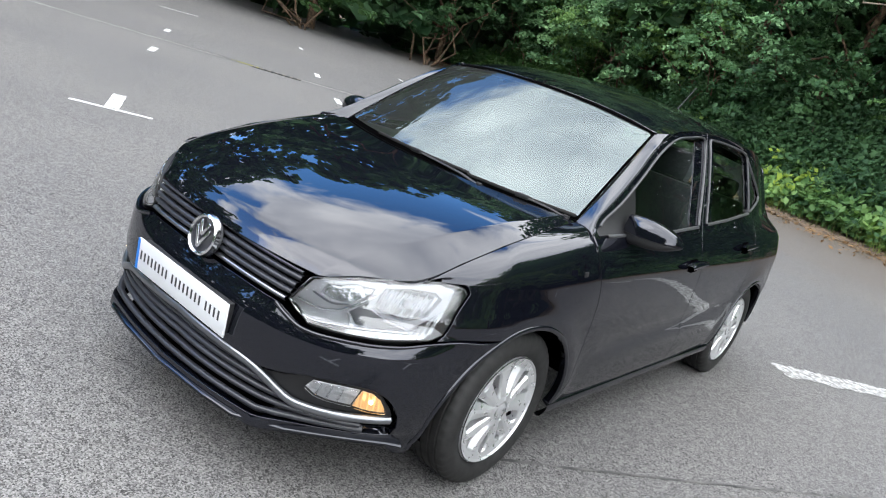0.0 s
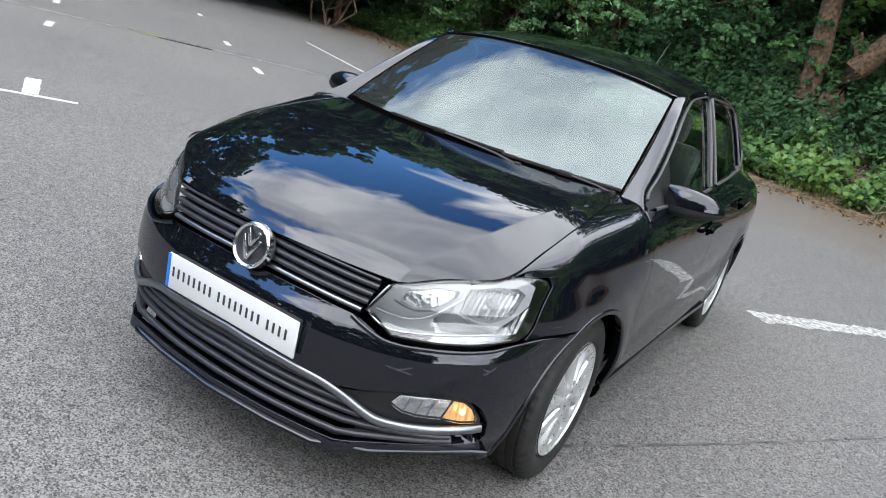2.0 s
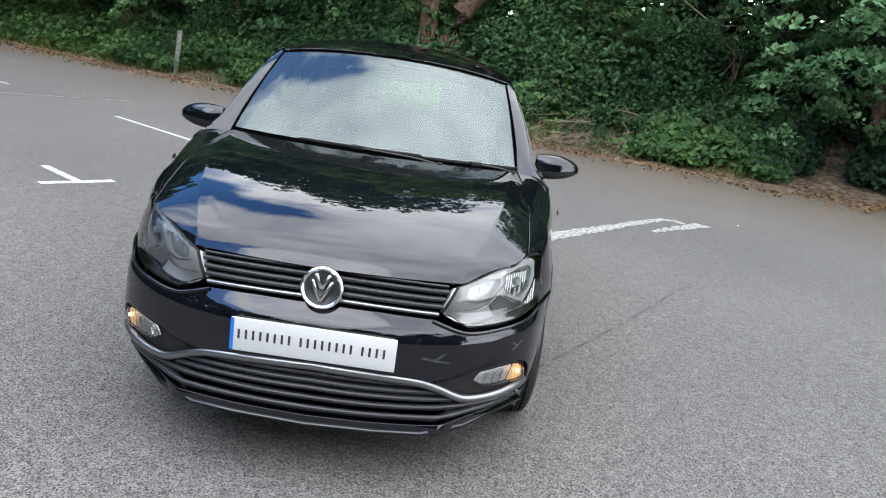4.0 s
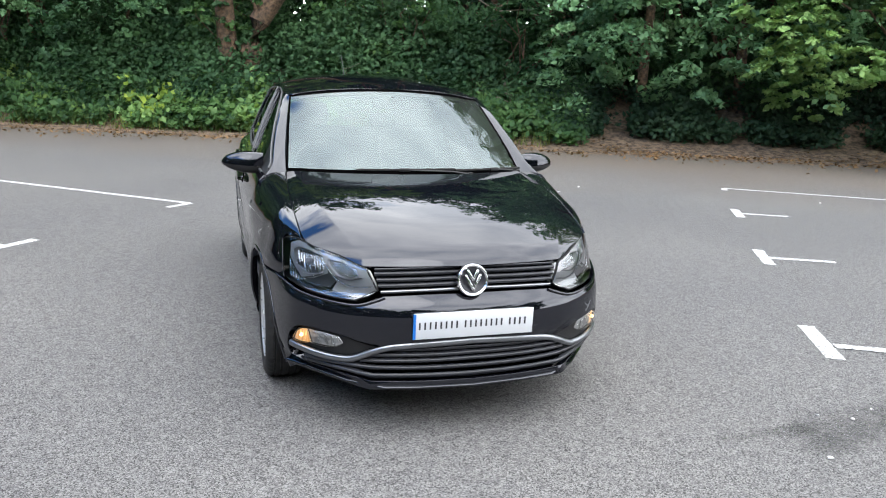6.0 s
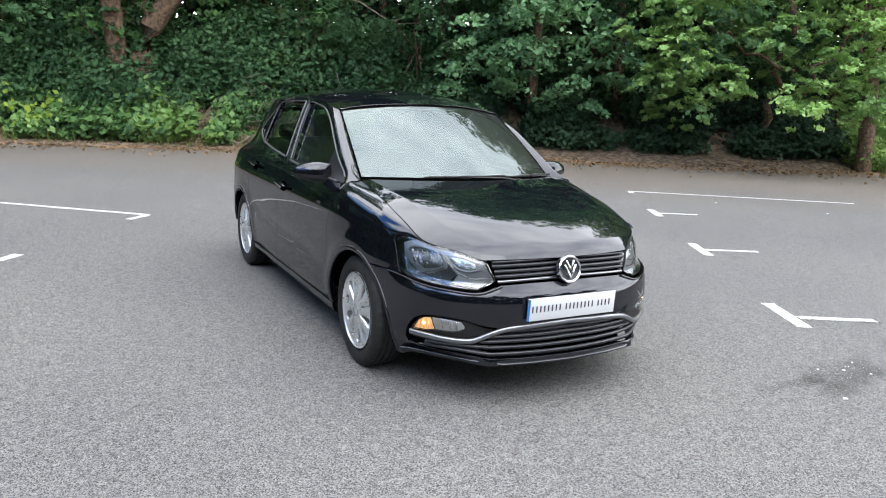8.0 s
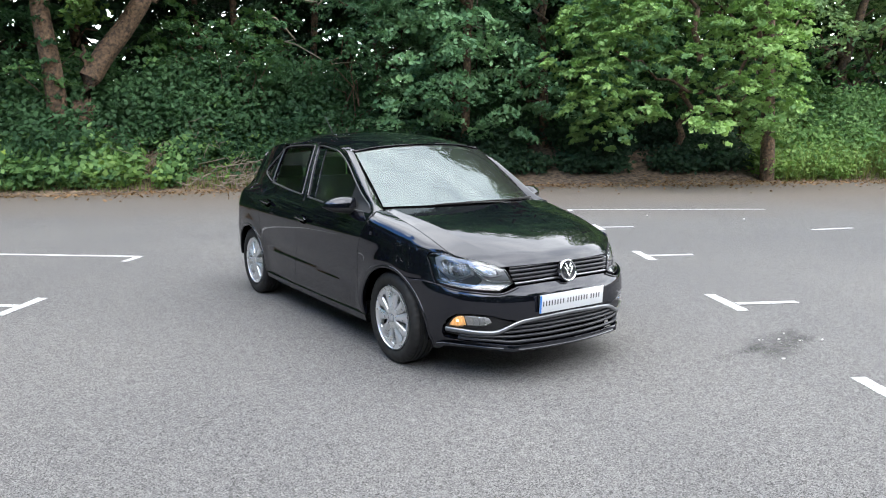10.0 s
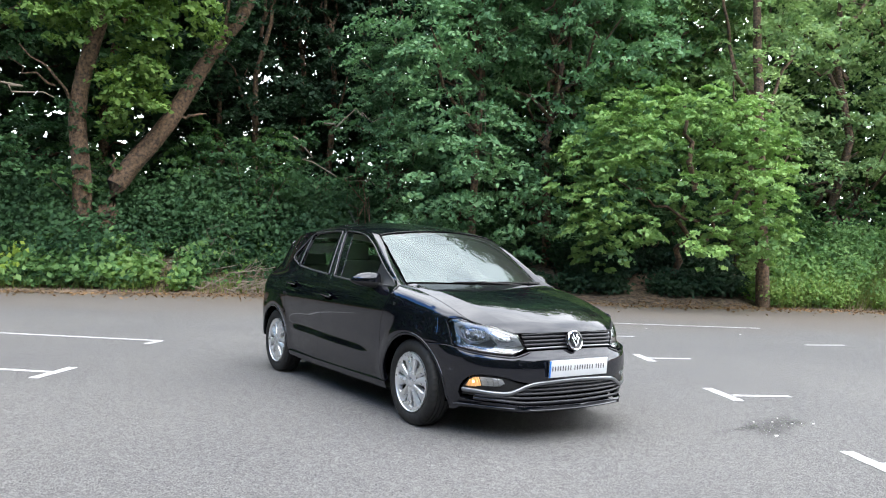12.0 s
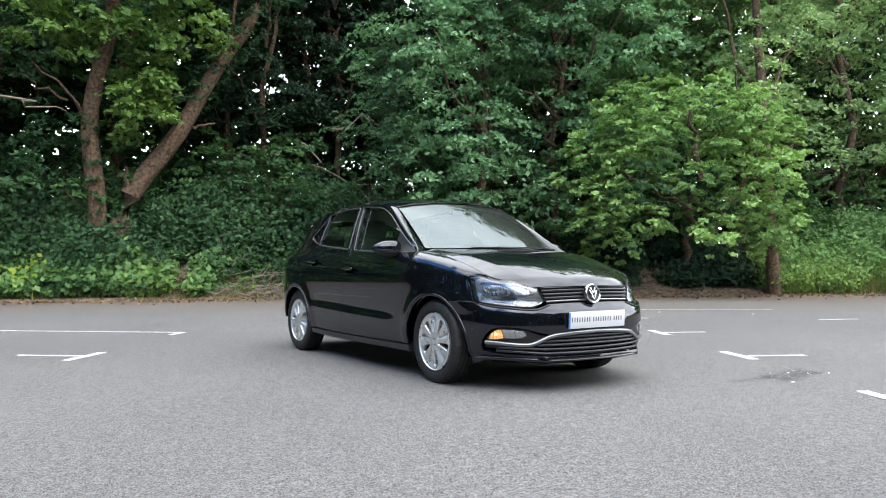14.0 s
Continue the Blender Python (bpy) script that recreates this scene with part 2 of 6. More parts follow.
BULB_LIT.node_tree.nodes["Principled BSDF"].inputs["Emission Color"].default_value = (1.0, 0.70, 0.38, 1)
BULB_LIT.node_tree.nodes["Principled BSDF"].inputs["Emission Strength"].default_value = 4.5


# ---- the shape of the car's skin ----
# the nose points to -y, front axle at y = 0, rear axle at y = 2.47; half of it, x >= 0


def lerp_table(table, v):
    """Smooth interpolation in a short table of (key, value)."""
    if v <= table[0][0]:
        return table[0][1]
    if v >= table[-1][0]:
        return table[-1][1]
    for i in range(len(table) - 1):
        (a, fa), (b, fb) = table[i], table[i + 1]
        if v <= b:
            k = (v - a) / (b - a)
            p0 = table[i - 1] if i > 0 else (2 * a - b, 2 * fa - fb)
            p3 = table[i + 2] if i + 2 < len(table) else (2 * b - a, 2 * fb - fa)
            m0 = (fb - p0[1]) / (b - p0[0]) * (b - a)
            m1 = (p3[1] - fa) / (p3[0] - a) * (b - a)
            return ((2 * k**3 - 3 * k**2 + 1) * fa + (k**3 - 2 * k**2 + k) * m0
                    + (-2 * k**3 + 3 * k**2) * fb + (k**3 - k**2) * m1)


SECTION = [(0.16, 0.760), (0.20, 0.780), (0.26, 0.806), (0.32, 0.822), (0.38, 0.830), (0.46, 0.8325),
           (0.53, 0.8335), (0.60, 0.835), (0.70, 0.838), (0.78, 0.836), (0.82, 0.827), (0.88, 0.808), (0.93, 0.787),
           (0.96, 0.772), (1.0, 0.752), (1.1, 0.708), (1.2, 0.662), (1.3, 0.612), (1.4, 0.556)]
NOSE = [(0.14, -0.76), (0.19, -0.805), (0.208, -0.822), (0.222, -0.828), (0.25, -0.818), (0.28, -0.806), (0.33, -0.806), (0.42, -0.812), (0.48, -0.809), (0.515, -0.804), (0.540, -0.794), (0.558, -0.782),
        (0.574, -0.769), (0.590, -0.758), (0.61, -0.753), (0.65, -0.748), (0.70, -0.728), (0.76, -0.675), (0.80, -0.60)]
TAIL = [(0.20, 3.06), (0.30, 3.13), (0.45, 3.155), (0.6, 3.15), (0.75, 3.11), (0.95, 3.06), (1.1, 2.98), (1.25, 2.88), (1.4, 2.78)]


FULL_LOW = [(0, 0.0), (0.2, 0.018), (0.39, 0.044), (0.55, 0.068), (0.68, 0.075), (0.77, 0.048), (0.86, 0.006), (1.0, 0.0)]
FULL_HIGH = [(0, 0.0), (0.15, 0.018), (0.30, 0.036), (0.45, 0.034), (0.6, 0.012), (0.75, 0.0), (1.0, 0.0)]
LIP = [(0.0, -0.840), (0.2, -0.826), (0.40, -0.797), (0.43, -0.789), (0.46, -0.762), (0.60, -0.590), (0.70, -0.452), (0.745, -0.365), (0.78, -0.2)]


def ease(a, b, v):
    k = max(0.0, min(1.0, (v - a) / (b - a)))
    return k * k * (3 - 2 * k)


def half_width(y, z):
    w = lerp_table(SECTION, z)
    if z > 0.9:                                  # the cabin narrows to both ends
        k = ease(0.9, 1.0, z)
        w -= k * 0.055 * max(0.0, (0.95 - y) / 0.65) ** 2
        w -= k * 0.11 * max(0.0, (y - 1.9) / 0.9) ** 2
    w -= 0.025 * max(0.0, (0.5 - y) / 0.65) ** 2 + 0.02 * max(0.0, (y - 2.3) / 0.5) ** 2
    if z > 0.54 and y < 0.35:                    # and the shoulders to the nose
        w -= 0.042 * ease(0.54, 0.86, z) * ease(0.0, 0.50, 0.35 - y)
    w -= 0.008 * ease(0.40, 0.56, z) * ease(0.0, 0.20, -y)
    for yc in (0.0, 2.47):                       # the wings swell round the wheels
        r = math.hypot(y - yc, z - 0.29)
        w += 0.009 * math.exp(-(((r - 0.365) / 0.055) ** 2))
    band = 0.435 + 0.05 * (y - 0.4) / 1.6        # a shallow crease low on the doors
    w += ease(0.40, 0.75, y) * ease(0.0, 0.3, 2.15 - y) * (0.004 * math.exp(-(((z - band + 0.035) / 0.035) ** 2)) - 0.009 * math.exp(-(((z - band - 0.035) / 0.045) ** 2)))
    return w


def skin(s, z):
    """A place on the skin: s is y along the side; below -0.15 it runs round to the nose at -1.15, past 2.7 to the tail at 3.7."""
    if s < -1.15:
        x, y, z = skin(-2.3 - s, z)
        return (-x, y, z)
    if s > 3.7:
        x, y, z = skin(7.4 - s, z)
        return (-x, y, z)
    if s < -0.15:
        t = max(0.0, s + 1.15)
        w = half_width(-0.15, z)
        yc = lerp_table(NOSE, z)
        p = ((0.0, yc), (0.55, yc), (w - 0.027, min(-0.36, yc * 0.6)), (w, -0.15))
    elif s > 2.7:
        t = min(1.0, s - 2.7)
        w = half_width(2.7, z)
        yc = lerp_table(TAIL, z)
        p = ((w, 2.7), (w - 0.005, 2.72 + (yc - 2.72) * 0.7), (0.55, yc), (0.0, yc))
    else:
        return (half_width(s, z), s, z)
    a, b, c, d = (1 - t) ** 3, 3 * t * (1 - t) ** 2, 3 * t * t * (1 - t), t**3
    x, y = a * p[0][0] + b * p[1][0] + c * p[2][0] + d * p[3][0], a * p[0][1] + b * p[1][1] + c * p[2][1] + d * p[3][1]
    if s < -0.15:                                # full, square corners low down; a folded lip under them
        low = ease(0.625, 0.53, z)
        y -= lerp_table(FULL_LOW, t) * low + lerp_table(FULL_HIGH, t) * (1 - low) * ease(0.80, 0.72, z)
        keel = ease(0.300, 0.222, z) * ease(0.86, 0.78, t)
        y += (lerp_table(LIP, x) - y) * keel
    return (x, y, z)

# ---- building helpers ----


def mesh_object(name, verts, faces, mat, normals=None, smooth=True):
    me = bpy.data.meshes.new(name)
    me.from_pydata([tuple(v) for v in verts], [], faces)
    me.validate()
    if smooth:
        me.shade_smooth()
    if normals is not None:
        me.normals_split_custom_set_from_vertices([tuple(n) for n in normals])
    me.materials.append(mat)
    return new(name, me)


def part(name, bm, mat, parent, label=""):
    """One mesh object out of a bmesh, under a thing or a part."""
    me = bpy.data.meshes.new(name)
    bm.normal_update()
    bm.to_mesh(me)
    bm.free()
    me.materials.append(mat)
    ob = new(name, me)
    ob.parent = parent
    return tagged(ob, label)


def child(ob, parent, label=""):
    ob.parent = parent
    return tagged(ob, label)


def smooth(bm, angle=35):
    for f in bm.faces:
        f.smooth = True
    for e in bm.edges:
        if len(e.link_faces) == 2 and e.calc_face_angle(0) > radians(angle):
            e.smooth = False
    return bm


def box(cx, cy, cz, sx, sy, sz, bevel=0.0, turn=None):
    bm = bmesh.new()
    bmesh.ops.create_cube(bm, size=1)
    bmesh.ops.scale(bm, vec=(sx, sy, sz), verts=bm.verts)
    if bevel:
        bmesh.ops.bevel(bm, geom=bm.edges[:], offset=bevel, segments=2, profile=0.5, affect="EDGES")
    if turn:
        bmesh.ops.transform(bm, matrix=pose(0, 0, 0, *turn), verts=bm.verts)
    bmesh.ops.translate(bm, vec=(cx, cy, cz), verts=bm.verts)
    return smooth(bm)


def lathe(profile, segments=48, axis="x"):
    """Turn a profile of (along, radius) about an axis through the origin."""
    bm = bmesh.new()
    rings = []
    for a, r in profile:
        ring = []
        for i in range(segments):
            t = 2 * math.pi * i / segments
            c, s = r * math.cos(t), r * math.sin(t)
            ring.append(bm.verts.new((a, c, s) if axis == "x" else (c, a, s) if axis == "y" else (c, s, a)))
        rings.append(ring)
    for p, q in zip(rings, rings[1:]):
        for i in range(segments):
            j = (i + 1) % segments
            bm.faces.new((p[i], p[j], q[j], q[i]))
    bmesh.ops.recalc_face_normals(bm, faces=bm.faces[:])
    return smooth(bm)


def tube(points, radius, sides=8, taper=1.0, flat=1.0):
    """A round bar along points, its radius running from radius to radius * taper."""
    bm = bmesh.new()
    pts = [Vector(p) for p in points]
    rings, up = [], Vector((0, 0, 1))
    for i, p in enumerate(pts):
        d = (pts[min(i + 1, len(pts) - 1)] - pts[max(i - 1, 0)]).normalized()
        u = d.cross(up if abs(d.z) < 0.95 else Vector((1, 0, 0))).normalized()
        v = d.cross(u)
        r = radius * (1 + (taper - 1) * i / max(1, len(pts) - 1))
        rings.append([bm.verts.new(p + r * math.cos(2 * math.pi * k / sides) * u + flat * r * math.sin(2 * math.pi * k / sides) * v) for k in range(sides)])
    for a, b in zip(rings, rings[1:]):
        for k in range(sides):
            bm.faces.new((a[k], a[(k + 1) % sides], b[(k + 1) % sides], b[k]))
    bm.faces.new(rings[0][::-1])
    bm.faces.new(rings[-1])
    bmesh.ops.recalc_face_normals(bm, faces=bm.faces[:])
    return smooth(bm, 60)


def spline(points):
    """A smooth curve through a few points, as a function of 0..1 along its length."""
    P = [Vector(p) for p in points]
    L = [0.0]
    for a, b in zip(P, P[1:]):
        L.append(L[-1] + (b - a).length)

    def at(u):
        d = max(0.0, min(1.0, u)) * L[-1]
        i = max(j for j in range(len(P) - 1) if L[j] <= d + 1e-9)
        k = (d - L[i]) / max(1e-9, L[i + 1] - L[i])
        a, b = P[i], P[i + 1]
        ma = (b - P[i - 1]) * ((L[i + 1] - L[i]) / (L[i + 1] - L[i - 1])) if i else b - a
        mb = (P[i + 2] - a) * ((L[i + 1] - L[i]) / (L[i + 2] - L[i])) if i + 2 < len(P) else b - a
        return ((2 * k**3 - 3 * k**2 + 1) * a + (k**3 - 2 * k**2 + k) * ma + (3 * k**2 - 2 * k**3) * b + (k**3 - k**2) * mb)

    return at


def grid_faces(n, m):
    return [(i * m + j, i * m + j + 1, (i + 1) * m + j + 1, (i + 1) * m + j) for i in range(n - 1) for j in range(m - 1)]


def sheet(name, rows, mat, parent, label="", depth=0.012, up=Vector((0, 0, 1))):
    """A smooth sheet through rows of places, with rolled-in edges depth deep. It faces up."""
    n, m = len(rows), len(rows[0])
    pts = [Vector(p) for row in rows for p in row]
    nor = []
    for i in range(n):
        for j in range(m):
            a = pts[min(i + 1, n - 1) * m + j] - pts[max(i - 1, 0) * m + j]
            b = pts[i * m + min(j + 1, m - 1)] - pts[i * m + max(j - 1, 0)]
            nor.append(a.cross(b).normalized() if a.cross(b).length > 1e-12 else up.copy())
    if sum(q.dot(up) for q in nor) < 0:
        nor = [-q for q in nor]
        faces = grid_faces(n, m)
    else:
        faces = [f[::-1] for f in grid_faces(n, m)]
    if depth:
        ring = [j for j in range(m)] + [i * m + m - 1 for i in range(1, n)] + [(n - 1) * m + j for j in range(m - 2, -1, -1)] + [i * m for i in range(n - 2, 0, -1)]
        rim(pts, nor, faces, ring, depth)
    return child(mesh_object(name, pts, faces, mat, nor), parent, label)


def rim(pts, nor, faces, ring, depth):
    """Roll the edge that ring follows over and inwards."""
    k, base = len(ring), len(pts)
    mid = sum((pts[i] for i in ring), Vector()) / k
    outs = []
    for a in range(k):
        i, h, j = ring[a], ring[a - 1], ring[(a + 1) % k]
        o = (pts[j] - pts[h]).cross(nor[i])
        outs.append(o.normalized() if o.length > 1e-9 else (pts[i] - mid).normalized())
    if sum(o.dot(pts[i] - mid) for o, i in zip(outs, ring)) < 0:
        outs = [-o for o in outs]
    rim_rings(pts, nor, faces, ring, outs, depth)


def rim_rings(pts, nor, faces, ring, outs, depth):
    k, base = len(ring), len(pts)
    r = min(0.0022, depth * 0.4)
    for o, i in zip(outs, ring):
        pts.append(pts[i] + o * r - nor[i] * r)
        nor.append(o.copy())
    for o, i in zip(outs, ring):
        pts.append(pts[i] + o * r - nor[i] * depth)
        nor.append(o.copy())
    for a in range(k):
        b = (a + 1) % k
        for p, q in (((ring[a], ring[b]), (base + b, base + a)), ((base + a, base + b), (base + k + b, base + k + a))):
            f = (*p, *q)
            u = (pts[f[1]] - pts[f[0]]).cross(pts[f[2]] - pts[f[0]])
            faces.append(f if u.dot(outs[a] + nor[ring[a]] * 0.2) > 0 else f[::-1])


def dense(poly, step):
    """More corners along the sides of a closed outline."""
    out = []
    for (a, b), (c, d) in zip(poly, poly[1:] + poly[:1]):
        n = max(1, math.ceil(math.hypot(c - a, d - b) / step))
        out += [(a + (c - a) * i / n, b + (d - b) * i / n) for i in range(n)]
    return out


def area(poly):
    return sum(a[0] * b[1] - b[0] * a[1] for a, b in zip(poly, poly[1:] + poly[:1])) / 2


def shrunk(poly, d):
    """The outline moved inwards by d (outwards: minus)."""
    if area(poly) < 0:
        poly = poly[::-1]
    out = []
    for i in range(len(poly)):
        (ax, ay), (bx, by), (cx, cy) = poly[i - 1], poly[i], poly[(i + 1) % len(poly)]
        n1, n2 = Vector((-(by - ay), bx - ax)).normalized(), Vector((-(cy - by), cx - bx)).normalized()
        n = (n1 + n2) / max(0.5, 1 + n1.dot(n2))
        out.append((bx + n.x * d, by + n.y * d))
    return out


def inside(pts, poly):
    """Which of the places (an array) lie in the outline."""
    x, y = pts[:, 0], pts[:, 1]
    hit = np.zeros(len(pts), bool)
    for (ax, ay), (bx, by) in zip(poly, poly[1:] + poly[:1]):
        if ay != by:
            hit ^= ((ay > y) != (by > y)) & (x < (bx - ax) * (y - ay) / (by - ay) + ax)
    return hit


def curved(points, step=0.02):
    """An open smooth line through points of (s, z), as a list."""
    f = spline([(a, b, 0) for a, b in points])
    n = max(2, math.ceil(sum(math.hypot(c - a, d - b) for (a, b), (c, d) in zip(points, points[1:])) / step))
    return [tuple(f(i / n)[:2]) for i in range(n + 1)]


def arc(cy, cz, r, a0, a1, n=24):
    return [(cy + r * math.cos(radians(a0 + (a1 - a0) * i / n)), cz + r * math.sin(radians(a0 + (a1 - a0) * i / n))) for i in range(n + 1)]


def skin_frame(s, z, off=0.0):
    e = 0.004
    p = Vector(skin(s, z))
    n = (Vector(skin(s + e, z)) - Vector(skin(s - e, z))).cross(Vector(skin(s, z + e)) - Vector(skin(s, z - e)))
    n = n.normalized() if n.length > 1e-12 else Vector((0, -1, 0))
    return p + off * n, n


def panel(name, outline, mat, parent, side=1, holes=(), off=0.0, gap=0.003, depth=0.014, step=0.03, label=""):
    """A piece of the car's skin inside an outline of (s, z), with holes, off metres proud of it, with rolled edges."""
    rings = [shrunk(dense(list(outline), step * 0.7), gap)] + [shrunk(dense(list(h), step * 0.7), -gap) for h in holes]
    flat, edges, spans = [], [], []
    for ring in rings:
        k = len(flat)
        flat += ring
        spans.append((k, len(flat)))
        edges += [(k + i, k + (i + 1) % len(ring)) for i in range(len(ring))]
    rim_pts = np.array(flat)
    lo, hi = rim_pts.min(0), rim_pts.max(0)
    gx, gy = np.meshgrid(np.arange(lo[0] + step / 2, hi[0], step), np.arange(lo[1] + step / 2, hi[1], step))
    inner = np.stack([gx.ravel(), gy.ravel()], 1)
    keep = inside(inner, rings[0])
    for h in rings[1:]:
        keep &= ~inside(inner, h)
    inner = inner[keep]
    if len(inner):
        near = np.array([np.min(np.hypot(rim_pts[:, 0] - p[0], rim_pts[:, 1] - p[1])) for p in inner])
        inner = inner[near > step * 0.4]
    from mathutils.geometry import delaunay_2d_cdt
    v2, _, tris, vo, _, _ = delaunay_2d_cdt([Vector(p) for p in flat] + [Vector(p) for p in inner], edges, [], 0, 1e-6)
    mids = np.array([[sum(v2[i].x for i in t) / 3, sum(v2[i].y for i in t) / 3] for t in tris])
    ok = inside(mids, rings[0])
    for h in rings[1:]:
        ok &= ~inside(mids, h)
    to_new = {}
    for i, old in enumerate(vo):
        for o in old:
            to_new[o] = i
    pts, nor = [], []
    for p in v2:
        a, n = skin_frame(p.x, p.y, off)
        pts.append(Vector((a.x * side, a.y, a.z)))
        nor.append(Vector((n.x * side, n.y, n.z)))
    faces = []
    for t, good in zip(tris, ok):
        if good:
            a, b, c = (pts[i] for i in t)
            faces.append(tuple(t) if (b - a).cross(c - a).dot(nor[t[0]]) > 0 else tuple(t[::-1]))
    if depth:
        for r, (a, b) in enumerate(spans):
            ring = [to_new[i] for i in range(a, b)]
            k = len(ring)
            outs = []
            for i in range(k):
                o = (pts[ring[(i + 1) % k]] - pts[ring[i - 1]]).cross(nor[ring[i]]).normalized()
                outs.append(o * side if r == 0 else -o * side)
            rim_rings(pts, nor, faces, ring, outs, depth)
    return child(mesh_object(name, pts, faces, mat, nor), parent, label)


def ribbon(name, path, mat, parent, side=1, wide=0.012, thick=0.008, off=0.0, label="", taper=None):
    """A bar lying on the skin along a line of (s, z), half-round, wide and thick."""
    rows = []
    n = len(path)
    shape = [(-1, -0.6), (-0.95, 0.3), (-0.6, 0.85), (0, 1), (0.6, 0.85), (0.95, 0.3), (1, -0.6)]
    for i, (s, z) in enumerate(path):
        a, nn = skin_frame(s, z, off)
        s0, z0 = path[max(i - 1, 0)]
        s1, z1 = path[min(i + 1, n - 1)]
        d = skin_frame(s1, z1, off)[0] - skin_frame(s0, z0, off)[0]
        across = nn.cross(d).normalized()
        w = wide * (taper(i / (n - 1)) if taper else 1) / 2
        rows.append([a + across * w * u + nn * thick * v for u, v in shape])
    rows = [[Vector((p.x * side, p.y, p.z)) for p in r] for r in rows]
    up = skin_frame(*path[n // 2])[1]
    return sheet(name, rows, mat, parent, label, 0, Vector((up.x * side, up.y, up.z)))

# ---- the car park ----
def hedge_edge(x):
    """The line where the asphalt ends and the bank begins."""
    return lerp_table([(-80, 62.0), (-54, 46.0), (-33, 33.0), (-21, 26.0), (-10.4, 18.7), (-4, 15.2), (0, 13.5), (4, 12.3), (8, 10.4), (12, 8.4), (15, 7.2), (18, 5.6), (30, -2.0), (60, -24.0)], x)


bm = bmesh.new()
xs = [-600, -200, -80, -54, -33, -21, -10, -4, 0, 4, 8, 12, 15, 18, 30, 60, 200, 600]
near = [bm.verts.new((x, -600, 0)) for x in xs]
far = [bm.verts.new((x, 700, 0)) for x in xs]
for i in range(len(xs) - 1):
    bm.faces.new((near[i], near[i + 1], far[i + 1], far[i]))
me = bpy.data.meshes.new("ground")
bm.to_mesh(me)
bm.free()
me.materials.append(ASPHALT)
tagged(new("ground", me), "worn grey asphalt car park with pale stones showing", "ground", kind="structure")


def stroke(points, wide, z=0.004, rag=0.004, mat=MARKING):
    """A painted line on the ground, square-ended, with slightly ragged sides."""
    bm = bmesh.new()
    a_side, b_side = [], []
    pts = []
    for (ax, ay), (bx, by) in zip(points, points[1:]):
        n = max(1, int(math.hypot(bx - ax, by - ay) / 0.06))
        pts += [Vector((ax + (bx - ax) * i / n, ay + (by - ay) * i / n, 0)) for i in range(n)]
    pts.append(Vector((*points[-1], 0)))
    widths = wide if isinstance(wide, tuple) else (wide, wide)
    for i, p in enumerate(pts):
        d = (pts[min(i + 1, len(pts) - 1)] - pts[max(i - 1, 0)]).normalized()
        n = Vector((-d.y, d.x, 0))
        w = (widths[0] + (widths[1] - widths[0]) * i / max(1, len(pts) - 1)) / 2
        a_side.append(bm.verts.new(p + n * (w + random.uniform(-rag, rag)) + Vector((0, 0, z))))
        b_side.append(bm.verts.new(p - n * (w + random.uniform(-rag, rag)) + Vector((0, 0, z))))
    for i in range(len(pts) - 1):
        bm.faces.new((b_side[i], b_side[i + 1], a_side[i + 1], a_side[i]))
    me = bpy.data.meshes.new("bay_marking")
    bm.to_mesh(me)
    bm.free()
    me.materials.append(mat)
    return me


def marking(label, *strokes, rag=0.004, mat=MARKING):
    thing = new("bay_marking", stroke(*strokes[0], 0.004, rag, mat))
    for s in strokes[1:]:
        child(new("stroke", stroke(s[0], s[1], 0.0055, rag, mat)), thing)
    return tagged(thing, label, "marking", "white bay markings")


T_LABEL = "worn white T-shaped bay mark on the asphalt"
# the row beyond the car's left side: spaced 2.33 m along (0.53, 0.85)
marking(T_LABEL, ([(2.55, 0.06), (2.28, -0.47)], 0.10), ([(2.44, -0.29), (2.93, -0.55)], 0.075))
marking(T_LABEL, ([(3.77, 2.02), (3.48, 1.50)], 0.10), ([(3.64, 1.72), (4.14, 1.48)], 0.075))
marking(T_LABEL, ([(5.05, 4.02), (4.76, 3.52)], 0.10), ([(4.92, 3.74), (5.39, 3.49)], 0.075))
marking("long thin white bay line", ([(6.12, 5.66), (9.05, 3.75)], 0.075), ([(6.12, 5.66), (6.00, 5.46)], 0.08))
marking(T_LABEL, ([(1.40, -1.86), (1.12, -2.36)], 0.10), ([(1.28, -2.14), (1.76, -2.42)], 0.075))
marking("short white dash on the asphalt", ([(7.27, 1.84), (7.95, 1.61)], 0.075))
# the row on the car's right side
marking("long thin white bay line with a hooked end", ([(-1.27, 4.99), (-3.09, 6.47), (-4.3, 7.45)], 0.075), ([(-1.25, 4.99), (-1.48, 4.73)], 0.08))
marking(T_LABEL, ([(-2.45, 3.28), (-2.83, 2.80)], 0.09), ([(-2.66, 3.06), (-3.15, 3.47)], 0.075))
marking(T_LABEL, ([(-4.08, 1.455), (-4.477, 0.904)], 0.07), ([(-4.31, 1.20), (-4.86, 1.556)], 0.12))
for x, y in ((-6.49, 5.84), (-8.85, 7.42), (-8.2, 3.756), (-10.79, 5.486), (-13.0, 10.4)):
    marking("short white dash on the asphalt", ([(x + 0.22, y - 0.16), (x - 0.22, y + 0.16)], 0.10))
marking("long thin white bay line", ([(-6.97, 9.46), (-11.15, 12.08)], 0.075))
marking("short white dash on the asphalt", ([(-15.3, 7.9), (-15.0, 8.75)], 0.10))
marking("short white dash on the asphalt", ([(-22.2, 16.1), (-21.2, 16.15)], 0.12))
